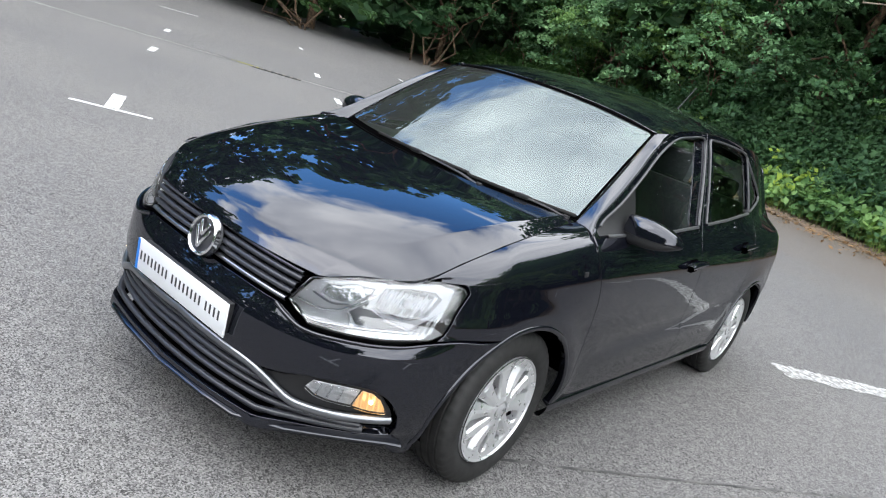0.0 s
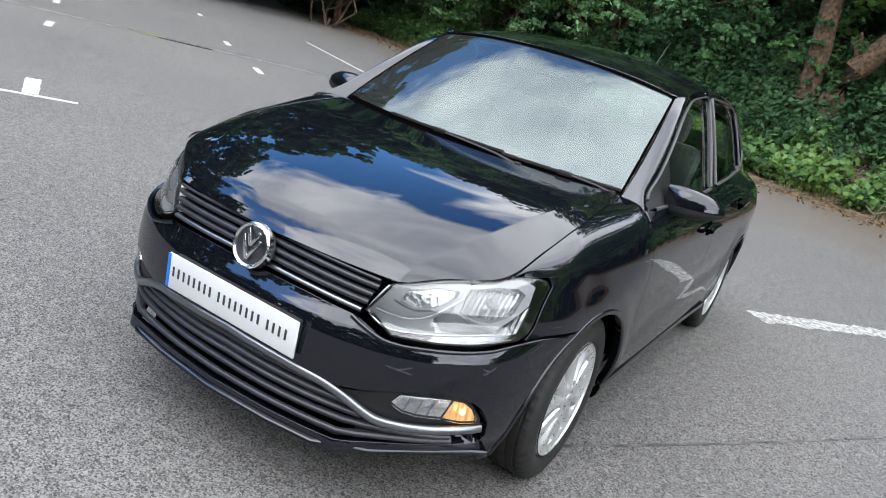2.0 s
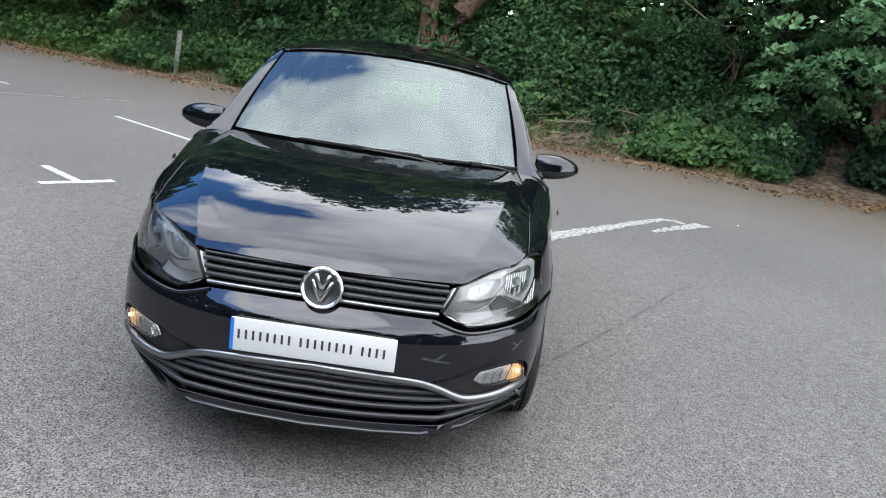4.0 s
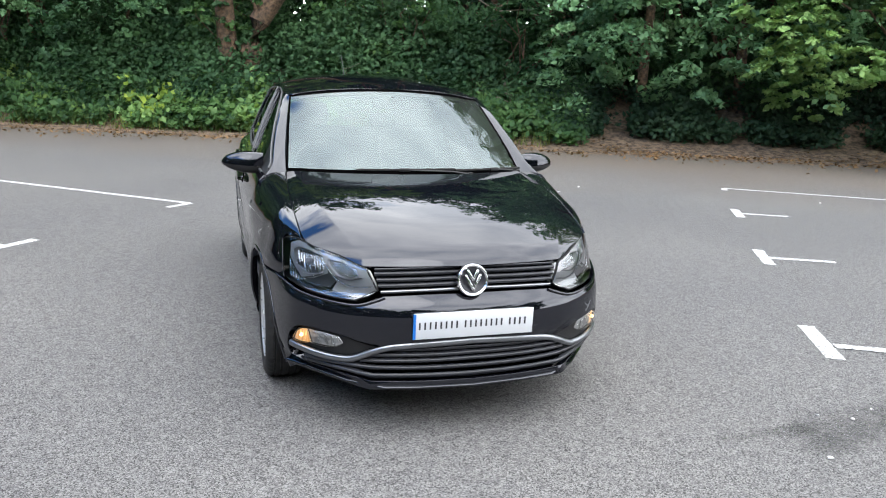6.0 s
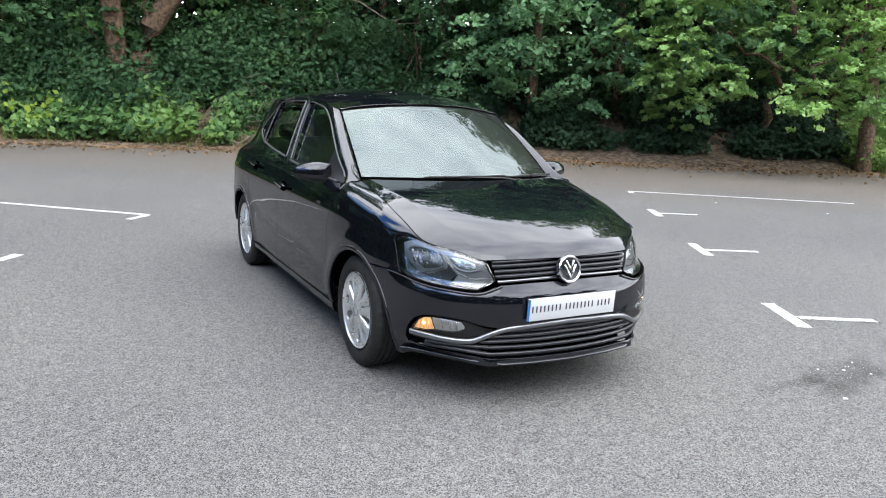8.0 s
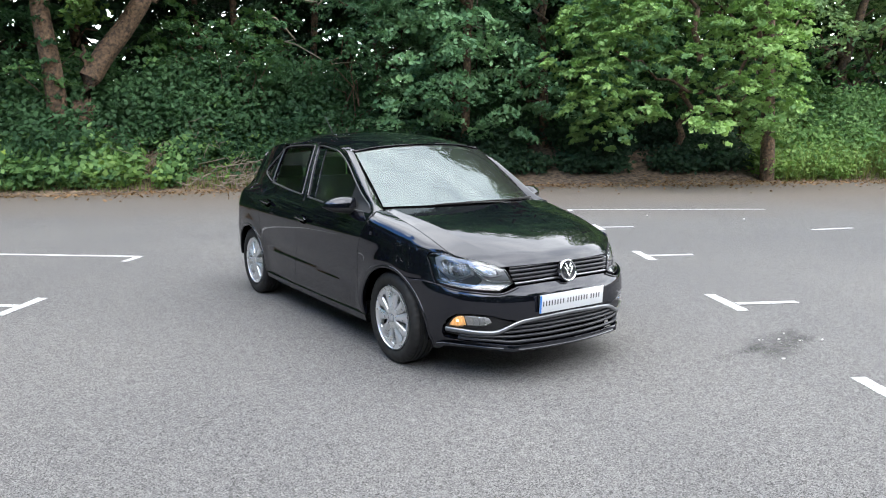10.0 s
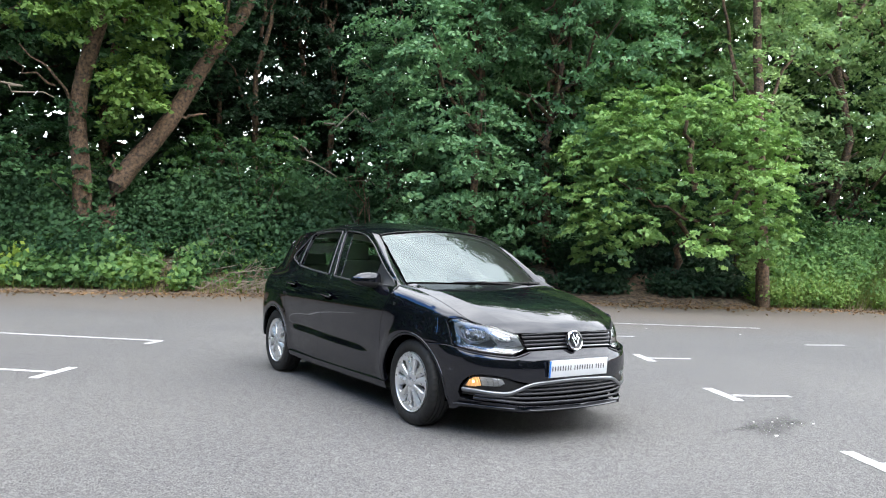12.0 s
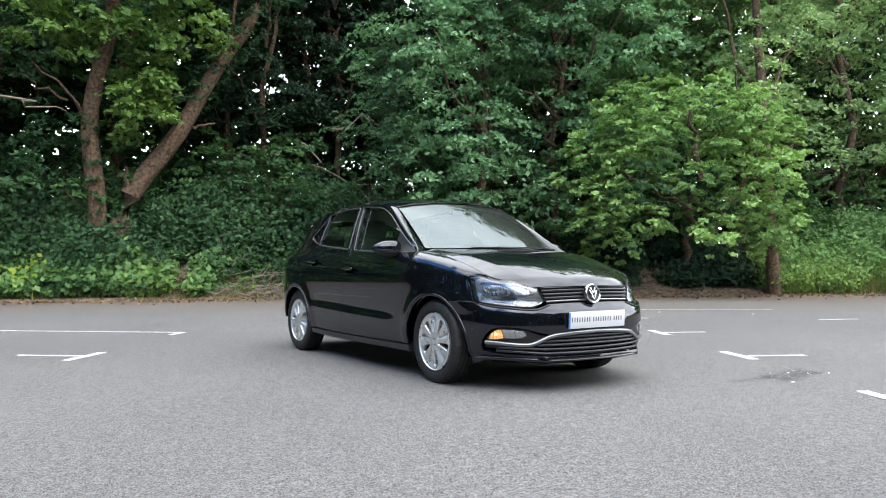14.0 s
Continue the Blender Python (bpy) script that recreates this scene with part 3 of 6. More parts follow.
# faded direction arrow behind the car
marking("faded white direction arrow on the asphalt", ([(1.02, 3.26), (1.75, 4.16), (2.45, 5.03), (2.90, 5.56), (3.06, 5.60), (3.08, 5.44)], (0.22, 0.09)), ([(2.56, 4.66), (2.95, 5.12), (3.38, 5.58)], (0.06, 0.20)), rag=0.022, mat=FADED)

# old patched joint across the asphalt with a gully grate in it
JOINT = material("tar_joint", (0.055, 0.053, 0.052), 0.8)
_r = grain(JOINT, 6.0, (0.030, 0.030, 0.031), (0.13, 0.125, 0.12), 6.0)
link(JOINT, _r, "Color", JOINT.node_tree.nodes["Principled BSDF"], "Base Color")
EDGE_STONE = material("pale_edging", (0.36, 0.35, 0.33), 0.85)
_r = grain(EDGE_STONE, 9.0, (0.20, 0.195, 0.18), (0.44, 0.43, 0.41), 7.0)
link(EDGE_STONE, _r, "Color", EDGE_STONE.node_tree.nodes["Principled BSDF"], "Base Color")
MOSS = material("dry_moss", (0.26, 0.25, 0.06), 0.95)
bump(MOSS, 60, 0.8, 0.01)
tagged(new("tar_joint", stroke([(-14.1, -0.55), (-10.62, 3.46), (-8.85, 5.42), (-7.44, 7.04), (-5.1, 9.75)], (0.15, 0.11), 0.003, 0.02, JOINT)), "dark tar joint across the asphalt", "joint", kind="structure")
tagged(new("edging", stroke([(-14.0, -0.65), (-10.52, 3.38), (-8.74, 5.34)], 0.045, 0.006, 0.008, EDGE_STONE)), "thin pale edging strip along the tar joint", "joint", kind="structure")
tagged(new("edging", stroke([(-7.92, 6.24), (-7.33, 6.95), (-5.0, 9.65)], 0.045, 0.006, 0.008, EDGE_STONE)), "thin pale edging strip along the tar joint", "joint", kind="structure")
tagged(new("moss", stroke([(-8.70, 5.42), (-8.36, 5.72)], (0.05, 0.10), 0.009, 0.02, MOSS)), "dry yellow moss beside the gully grate", "moss", kind="stuff")
grate = tagged(new("drain_grate"), "rusty iron gully grate sunk in the asphalt", "grate")
IRON = material("rusty_iron", (0.16, 0.145, 0.13), 0.75, 0.2)
# the shade inside the drain is the colour of a solid slab
HOLE = material("drain_hole_shade", (0.01, 0.01, 0.01), 0.95)
part("grate_hole_dark", box(0, 0, 0.004, 0.80, 0.13, 0.008, 0.002), HOLE, grate)
for k in range(7):
    part("grate_bar", box(-0.36 + 0.12 * k, 0, 0.010, 0.050, 0.12, 0.010, 0.002), IRON, grate)
grate.matrix_basis = pose(-8.13, 5.92, 0, 0, 0, 48)
tagged(new("tar_joint", stroke([(0.62, 0.02), (0.87, 0.38), (1.25, 0.94), (1.76, 1.72), (2.30, 2.60), (2.62, 3.10)], (0.016, 0.010), 0.003, 0.006, JOINT)), "thin dark crack in the asphalt beside the car", "joint", kind="structure")
# a damp oily patch beside the bay mark
STAIN = material("damp_stain", (0.03, 0.03, 0.032), 0.45)
_t = STAIN.node_tree
_mix = _t.nodes.new("ShaderNodeMixShader")
_clear = _t.nodes.new("ShaderNodeBsdfTransparent")
_n = node(STAIN, "ShaderNodeTexNoise", scale=3.2, detail=6.0)
link(STAIN, coords(STAIN), "Position", _n, "Vector")
_c = _t.nodes.new("ShaderNodeTexCoord")
_len = _t.nodes.new("ShaderNodeVectorMath")
_len.operation = "LENGTH"
_t.links.new(_c.outputs["Object"], _len.inputs[0])
_sum = _t.nodes.new("ShaderNodeMath")
_sum.operation = "MULTIPLY_ADD"
_t.links.new(_n.outputs["Fac"], _sum.inputs[0])
_sum.inputs[1].default_value = 0.9
_t.links.new(_len.outputs["Value"], _sum.inputs[2])
_ramp = _t.nodes.new("ShaderNodeValToRGB")
_ramp.color_ramp.elements[0].position, _ramp.color_ramp.elements[0].color = 0.66, (0.34, 0.34, 0.34, 1)
_ramp.color_ramp.elements[1].position, _ramp.color_ramp.elements[1].color = 1.28, (0, 0, 0, 1)
_t.links.new(_sum.outputs[0], _ramp.inputs["Fac"])
_t.links.new(_ramp.outputs["Color"], _mix.inputs[0])
_t.links.new(_clear.outputs[0], _mix.inputs[1])
_t.links.new(_t.nodes["Principled BSDF"].outputs[0], _mix.inputs[2])
_t.links.new(_mix.outputs[0], _t.nodes["Material Output"].inputs[0])
for name, x, y, sx, sy, turn in (("damp_stain", 1.72, -1.18, 0.78, 0.36, 14), ("damp_stain", 1.28, -1.15, 0.62, 0.11, 2)):
    bm = bmesh.new()
    bmesh.ops.create_circle(bm, cap_ends=True, radius=1.0, segments=40)
    me = bpy.data.meshes.new(name)
    bm.to_mesh(me)
    bm.free()
    me.materials.append(STAIN)
    ob = tagged(new(name, me), "dark damp stain on the asphalt", "stain", kind="structure")
    ob.matrix_basis = pose(x, y, 0.004, 0, 0, turn) @ Matrix.Diagonal((sx, sy, 1, 1))
CRUMB = material("pale_crumb", (0.55, 0.53, 0.5), 0.9)
for x, y, r in ((1.36, -1.40, 0.014), (1.75, -1.12, 0.010), (1.85, -1.22, 0.009), (1.62, -1.05, 0.008), (2.0, -1.3, 0.011), (1.93, -1.05, 0.007), (7.5, 3.1, 0.02), (6.6, 4.3, 0.02), (3.9, 5.9, 0.018)):
    bm = bmesh.new()
    bmesh.ops.create_icosphere(bm, subdivisions=1, radius=r)
    for v in bm.verts:
        v.co = v.co * random.uniform(0.7, 1.2)
        v.co.z = max(-r * 0.4, v.co.z * 0.6)
    bmesh.ops.translate(bm, vec=(x, y, r * 0.4), verts=bm.verts)
    tagged(part("crumb", bm, CRUMB, None), "pale crumb of grit lying on the asphalt", "grit", "loose grit")

# ---- the wood round the car park ----
def leaf_material(name, dark, light, through):
    m = bpy.data.materials.new(name)
    m.use_nodes = True
    t = m.node_tree
    b = t.nodes["Principled BSDF"]
    b.inputs["Roughness"].default_value = 0.55
    b.inputs["Specular IOR Level"].default_value = 0.16
    g = t.nodes.new("ShaderNodeNewGeometry")
    r = t.nodes.new("ShaderNodeValToRGB")
    r.color_ramp.elements[0].color, r.color_ramp.elements[1].color = (*dark, 1), (*light, 1)
    t.links.new(g.outputs["Random Per Island"], r.inputs["Fac"])
    big = grain(m, 0.55, (0.48, 0.55, 0.55), (1.32, 1.25, 1.1), 4.0, 0.36, 0.64)
    c = mixed(m, 1.0, r.outputs["Color"], big.outputs["Color"], "MULTIPLY")
    t.links.new(c.outputs[2], b.inputs["Base Color"])
    thin = t.nodes.new("ShaderNodeBsdfTranslucent")
    thin.inputs["Color"].default_value = (*through, 1)
    add = t.nodes.new("ShaderNodeMixShader")
    add.inputs[0].default_value = 0.32
    t.links.new(b.outputs[0], add.inputs[1])
    t.links.new(thin.outputs[0], add.inputs[2])
    t.links.new(add.outputs[0], t.nodes["Material Output"].inputs[0])
    return m


LEAF_DARK = leaf_material("leaf_dark", (0.025, 0.066, 0.032), (0.074, 0.154, 0.074), (0.07, 0.16, 0.05))
# shade under the canopy is put into this leaf colour
LEAF_SHADE = leaf_material("leaf_shaded", (0.020, 0.046, 0.027), (0.048, 0.094, 0.054), (0.03, 0.07, 0.03))
LEAF_COOL = leaf_material("leaf_cool", (0.082, 0.182, 0.092), (0.220, 0.375, 0.205), (0.18, 0.36, 0.14))
LEAF_MID = leaf_material("leaf_mid", (0.034, 0.088, 0.034), (0.094, 0.180, 0.068), (0.11, 0.23, 0.05))
LEAF_FRESH = leaf_material("leaf_fresh", (0.076, 0.170, 0.060), (0.200, 0.330, 0.124), (0.20, 0.35, 0.08))
LEAF_BRIGHT = leaf_material("leaf_bright", (0.080, 0.165, 0.045), (0.195, 0.300, 0.095), (0.20, 0.34, 0.05))
LEAF_OAK = leaf_material("leaf_oak", (0.155, 0.280, 0.098), (0.350, 0.520, 0.205), (0.31, 0.50, 0.13))
LEAF_PALE = leaf_material("leaf_pale", (0.175, 0.290, 0.128), (0.365, 0.500, 0.235), (0.30, 0.46, 0.15))
GRASS = leaf_material("long_grass", (0.070, 0.110, 0.025), (0.190, 0.220, 0.075), (0.20, 0.26, 0.05))
BARK = material("bark", (0.12, 0.08, 0.05), 0.9)
_r = grain(BARK, 14.0, (0.042, 0.028, 0.019), (0.165, 0.102, 0.060), 6.0)
link(BARK, _r, "Color", BARK.node_tree.nodes["Principled BSDF"], "Base Color")
bump(BARK, 22, 0.9, 0.03, 6.0)
DEAD = material("dead_wood", (0.19, 0.155, 0.118), 0.9)
LEAF_LIME = leaf_material("leaf_lime", (0.150, 0.250, 0.040), (0.310, 0.410, 0.080), (0.30, 0.42, 0.05))
SOIL = material("leaf_litter", (0.12, 0.08, 0.05), 0.95)
_r = grain(SOIL, 9.0, (0.045, 0.032, 0.022), (0.21, 0.145, 0.095), 8.0)
link(SOIL, _r, "Color", SOIL.node_tree.nodes["Principled BSDF"], "Base Color")
bump(SOIL, 25, 0.9, 0.04, 6.0)

rng = np.random.default_rng(11)


def leaves_mesh(name, spots, facing, size, mat, long=1.6):
    """One small folded leaf at every spot, turned at random about the way that it faces."""
    n = len(spots)
    f = facing + rng.normal(0, 0.60, (n, 3))
    f /= np.linalg.norm(f, axis=1, keepdims=True) + 1e-9
    a = np.cross(f, rng.normal(0, 1, (n, 3)))
    a /= np.linalg.norm(a, axis=1, keepdims=True) + 1e-9
    b = np.cross(f, a)
    s = (size * rng.uniform(0.65, 1.25, n))[:, None]
    v = np.empty((n, 4, 3))
    v[:, 0] = spots - a * s * long * 0.5
    v[:, 1] = spots + b * s * 0.5 - f * s * 0.10
    v[:, 2] = spots + a * s * long * 0.5 - f * s * 0.12
    v[:, 3] = spots - b * s * 0.5 - f * s * 0.10
    me = bpy.data.meshes.new(name)
    me.vertices.add(4 * n)
    me.vertices.foreach_set("co", v.reshape(-1))
    me.loops.add(4 * n)
    me.polygons.add(n)
    me.loops.foreach_set("vertex_index", np.arange(4 * n, dtype=np.int32))
    me.polygons.foreach_set("loop_start", np.arange(0, 4 * n, 4, dtype=np.int32))
    me.update()
    me.validate()
    me.materials.append(mat)
    return me


def crown_spots(lobes, clumps, leaves, spread, droop=0.45):
    """Leaf places in drooping sprays, like small umbrellas, round the outside of a set of lobes (x, y, z, radius)."""
    out, face = [], []
    for x, y, z, r in lobes:
        k = max(4, int(clumps * r * r))
        d = rng.normal(0, 1, (k, 3))
        d[:, 2] = d[:, 2] * 0.9 + 0.22
        d /= np.linalg.norm(d, axis=1, keepdims=True)
        c = np.array([x, y, z]) + d * r * rng.uniform(0.62, 1.10, (k, 1)) * np.array([1, 1, 0.85])
        for centre, way in zip(c, d):
            m = int(leaves * rng.uniform(0.5, 1.5))
            s = spread * rng.uniform(0.7, 1.3)
            rad, ang = s * np.sqrt(rng.uniform(0, 1, m)) * rng.uniform(0.8, 1.15, m), rng.uniform(0, 2 * math.pi, m)
            px, py = rad * np.cos(ang), rad * np.sin(ang)
            pz = -droop * rad * rad / s - 0.38 * (px * way[0] + py * way[1]) + rng.normal(0, 0.10 * s, m)
            out.append(centre + np.stack([px, py, pz], 1))
            face.append(np.tile(way * 0.45 + np.array([0, 0, 0.8]), (m, 1)))
    return np.concatenate(out), np.concatenate(face)


def stem(points, r, taper, n=14):
    """A bent trunk through a few places."""
    f = spline(points)
    return tube([f(i / n) + Vector(rng.normal(0, 0.012, 3)) for i in range(n + 1)], r, 11, taper)


def limb(start, end, r, bend=0.12, taper=0.35, n=7):
    a, b = Vector(start), Vector(end)
    wob = [Vector(rng.normal(0, 1, 3)) * (b - a).length * bend * math.sin(math.pi * i / (n - 1)) * 0.5 for i in range(n)]
    return tube([a.lerp(b, i / (n - 1)) + (w if 0 < i < n - 1 else Vector()) for i, w in enumerate(wob)], r, 9, taper)


def joined(bms):
    out = bmesh.new()
    for b in bms:
        me = bpy.data.meshes.new("t")
        b.to_mesh(me)
        b.free()
        out.from_mesh(me)
        bpy.data.meshes.remove(me)
    return out


def tree(label, trunks, lobes, mat, size=0.13, clumps=7, leaves=22, spread=0.34, droop=0.45, name="tree"):
    """A tree standing at the origin: trunks and limbs, and a crown of small leaves."""
    t = tagged(new(name), label, "tree" if name == "tree" else "bush")
    woods = [stem(*w) if isinstance(w[0], list) else limb(*w) for w in trunks]
    part("trunk", joined(woods), BARK, t)
    p, f = crown_spots(lobes, clumps, leaves, spread, droop)
    child(new("crown", leaves_mesh("crown", p, f, size, mat)), t)
    return t


def random_lobes(height, low, wide, count, r0, r1):
    out = []
    for i in range(count):
        z = low + (height - low) * rng.uniform(0, 1) ** 0.9
        k = (z - low) / (height - low)
        reach = wide * (0.55 + 0.45 * math.sin(math.pi * (0.25 + 0.65 * k)))
        a, d = rng.uniform(0, 2 * math.pi), reach * rng.uniform(0.25, 1.0)
        out.append((d * math.cos(a), d * math.sin(a), z, rng.uniform(r0, r1)))
    return out


def tall_tree(label, height, low, wide, mat, count=26, size=0.13, clumps=7, leaves=22):
    lobes = random_lobes(height, low, wide, count, 0.8, 1.5)
    wood = [((0, 0, -0.4), (rng.uniform(-0.5, 0.5), rng.uniform(-0.5, 0.5), height * 0.85), 0.13, 0.05, 0.25)]
    for x, y, z, r in lobes[:: 3]:
        wood.append(((0, 0, max(1.0, z - 2.0)), (x, y, z), 0.06, 0.15, 0.3))
    return tree(label, wood, lobes, mat, size, clumps, leaves)


def bush(label, height, wide, mat, count=9, size=0.10, clumps=11, leaves=24):
    lobes = [(rng.uniform(-wide, wide), rng.uniform(-wide * 0.6, wide * 0.6), rng.uniform(0.25, 0.85) * height, rng.uniform(0.45, 0.8) * min(1.0, height / 2)) for _ in range(count)]
    wood = [((0, 0, -0.3), (x, y, z), 0.03, 0.2, 0.3) for x, y, z, r in lobes[:6]]
    return tree(label, wood, lobes, mat, size, clumps, leaves, 0.24, name="bush")


IN_X, IN_Y = 0.52, 0.854      # the way from the asphalt into the wood


def bank_height(d):
    return 0 if d <= 0 else min(1.25, 0.10 * d + 0.11 * d * d) if d < 3.2 else min(1.9, 1.25 + 0.06 * (d - 3.2))


def at_bank(x, d):
    return (x + IN_X * d, hedge_edge(x) + IN_Y * d, bank_height(d))


# the bank of earth and leaf litter
bm = bmesh.new()
cols = []
for i in range(130):
    x = -60 + 0.8 * i if i < 128 else 60
    line = []
    for d in (-0.55, -0.25, 0.0, 0.35, 0.8, 1.4, 2.1, 3.0, 5.0, 9.0, 30.0):
        px, py, pz = at_bank(x, d)
        line.append(bm.verts.new((px + rng.normal(0, 0.05), py + rng.normal(0, 0.12) * (d < 0.3), 0.004 if d < -0.4 else pz + 0.012 + abs(rng.normal(0, 0.02)))))
    cols.append(line)
for p, q in zip(cols, cols[1:]):
    for j in range(len(p) - 1):
        bm.faces.new((p[j], q[j], q[j + 1], p[j + 1]))
bmesh.ops.recalc_face_normals(bm, faces=bm.faces[:])
me = bpy.data.meshes.new("bank")
bm.to_mesh(me)
bm.free()
me.shade_smooth()
me.materials.append(SOIL)
tagged(new("bank", me), "brown earth bank strewn with dead leaves", "bank", kind="structure")

# fallen leaves and crumbs along the edge of the asphalt
n = 9000
x = rng.uniform(-26, 20, n)
d = rng.normal(-0.15, 0.45, n)
d = np.where(d < -0.3, -0.3 - (d + 0.3) * -1.6, d)
spots = np.array([(*at_bank(a, b)[:2], max(0.012, at_bank(a, b)[2] + 0.03)) for a, b in zip(x, d)])
LITTER = leaf_material("dead_leaves", (0.10, 0.055, 0.028), (0.34, 0.22, 0.13), (0.2, 0.12, 0.05))
tagged(new("dead_leaves", leaves_mesh("dead_leaves", spots, np.tile([0, 0, 1.6], (n, 1)), 0.055, LITTER)), "dry brown leaves along the edge of the asphalt", "leaves", kind="stuff")

# brambles, nettles and long grass on the bank
def undergrowth(label, x0, x1, d0, d1, tall, count, size, mat, name="undergrowth", up=0.8):
    stems = np.stack([rng.uniform(x0, x1, count), rng.uniform(d0, d1, count)], 1)
    out = []
    for a, b in stems:
        if (noise.noise((a * 0.9, b * 0.9, 7.0)) < -0.22 or 1.2 < a < 3.8 and rng.uniform() < 0.93) and b < (1.5 if 1.2 < a < 3.8 else 2.4):
            continue
        px, py, pz = at_bank(a, b)
        h = tall * (0.45 + 0.55 * min(1, (b - d0 + 0.25) / 1.2)) * (0.55 + 0.75 * noise.noise((a * 0.8, b * 0.8, 3.0)) ** 2 + 0.35 * rng.uniform())
        m = rng.integers(9, 16)
        k = rng.uniform(0.1, 1.0, m) ** 0.7
        lean = rng.normal(0, 0.16, 2)
        out.append(np.stack([px + lean[0] * k + rng.normal(0, 0.10, m), py + lean[1] * k + rng.normal(0, 0.10, m), pz + h * k], 1))
    p = np.concatenate(out)
    f = np.tile([-0.35, -0.55, up], (len(p), 1))
    tagged(new(name, leaves_mesh(name, p, f, size, mat)), label, "undergrowth", kind="stuff")


undergrowth("nettles and brambles on the bank", -26, -9, 0.2, 3.4, 1.0, 2600, 0.12, LEAF_MID)
undergrowth("nettles and brambles on the bank", -9, 6.5, 0.25, 2.2, 0.75, 2300, 0.075, LEAF_MID)
undergrowth("dark ivy among the nettles on the bank", -9, 6.5, 0.35, 2.3, 0.8, 2300, 0.080, LEAF_DARK)
undergrowth("bright young shoots among the brambles", -9, 3.0, 0.4, 2.2, 0.85, 380, 0.085, LEAF_BRIGHT)
undergrowth("dark ivy and brambles higher on the bank", -9, 12, 2.0, 4.6, 1.7, 5200, 0.080, LEAF_DARK)
undergrowth("tall brambles round the foot of the forked tree", -8, 4.5, 1.7, 3.4, 2.3, 2600, 0.085, LEAF_DARK)
undergrowth("yellow-green shoots at the edge of the brambles", -3.2, -2.4, 0.5, 1.2, 1.25, 90, 0.10, LEAF_LIME)
undergrowth("yellow-green shoots at the edge of the brambles", -0.6, 1.0, 0.3, 1.3, 0.9, 240, 0.11, LEAF_BRIGHT)
undergrowth("brambles at the foot of the forked stems", -5.5, 1.2, 1.0, 2.1, 1.75, 1300, 0.085, LEAF_DARK)
# plants coloured darker to stand for shade below the branches
undergrowth("low plants in the wood, shade put into their leaf colour", 5.6, 14.6, 0.8, 2.4, 0.9, 2000, 0.085, LEAF_SHADE)
undergrowth("fresh green nettles in front of the brambles", -3.6, 1.4, 0.3, 1.6, 1.0, 520, 0.12, LEAF_FRESH)
undergrowth("fresh green nettles in front of the brambles", 3.6, 6.0, 0.3, 1.3, 0.8, 300, 0.11, LEAF_MID)
undergrowth("fresh green nettles in front of the brambles", -9.5, -4.2, 0.3, 1.5, 0.8, 500, 0.12, LEAF_MID)
undergrowth("yellow-green weeds by the trunk at the corner", 14.6, 19.0, 0.0, 1.6, 1.1, 900, 0.07, LEAF_BRIGHT)
# same darkened leaf colour, for the shade beneath the broad crown
undergrowth("low plants under the overhanging tree, shade put into their leaf colour", 6.5, 14.5, 0.9, 4.0, 0.7, 2200, 0.09, LEAF_SHADE)
undergrowth("tall green weeds at the corner", 15.2, 24, 0.3, 4.0, 1.5, 3600, 0.08, LEAF_FRESH)


def blades(label, x0, x1, d0, d1, tall, count):
    a, b = rng.uniform(x0, x1, count), rng.uniform(d0, d1, count)
    base = np.array([at_bank(p, q) for p, q in zip(a, b)])
    h = tall * rng.uniform(0.4, 1.0, count)
    lean = rng.normal(0, 0.22, (count, 2)) * h[:, None]
    w = rng.normal(0, 1, (count, 2))
    w = w / np.linalg.norm(w, axis=1, keepdims=True) * 0.008
    z = np.zeros(count)
    v = np.stack([base - np.stack([w[:, 0], w[:, 1], z], 1), base + np.stack([w[:, 0], w[:, 1], z], 1), base + np.stack([lean[:, 0], lean[:, 1], h], 1)], 1)
    me = bpy.data.meshes.new("long_grass")
    me.from_pydata(v.reshape(-1, 3).tolist(), [], [(3 * i, 3 * i + 1, 3 * i + 2) for i in range(count)])
    me.materials.append(GRASS)
    tagged(new("long_grass", me), label, "grass", kind="stuff")


blades("tufts of grass at the foot of the bank", -20, 6, 0.0, 1.6, 0.45, 5000)
blades("long dry grass at the corner", 15.0, 24, -0.1, 3.5, 1.1, 9000)

# dead canes leaning over the brambles
for i in range(26):
    x0 = rng.uniform(-6, 5)
    a = Vector(at_bank(x0, rng.uniform(0.6, 2.4))) + Vector((0, 0, rng.uniform(0.1, 0.8)))
    b = a + Vector((rng.normal(0, 0.9), rng.normal(-0.3, 0.5), rng.uniform(-0.2, 0.7)))
    cane = part("dead_cane", limb(a, b, 0.010, 0.25, 0.4), DEAD, None)
    tagged(cane, "thin dry cane among the brambles", "cane", "dead canes on the bank")

# a heap of cut dry branches on bare soil at the edge
heap = tagged(new("branch_heap"), "heap of dry cut brambles on bare soil", "branches")
for i in range(75):
    a = Vector(at_bank(rng.uniform(1.2, 4.2), rng.uniform(-0.1, 1.4))) + Vector((0, 0, rng.uniform(0.0, 0.25)))
    ang = rng.normal(0.5, 0.7)
    b = a + Vector((math.cos(ang), math.sin(ang) * 0.6, rng.uniform(-0.05, 0.45))) * rng.uniform(0.4, 1.3)
    part("dry_branch", limb(a, b, rng.uniform(0.008, 0.020), 0.3, 0.4, 6), DEAD, heap)

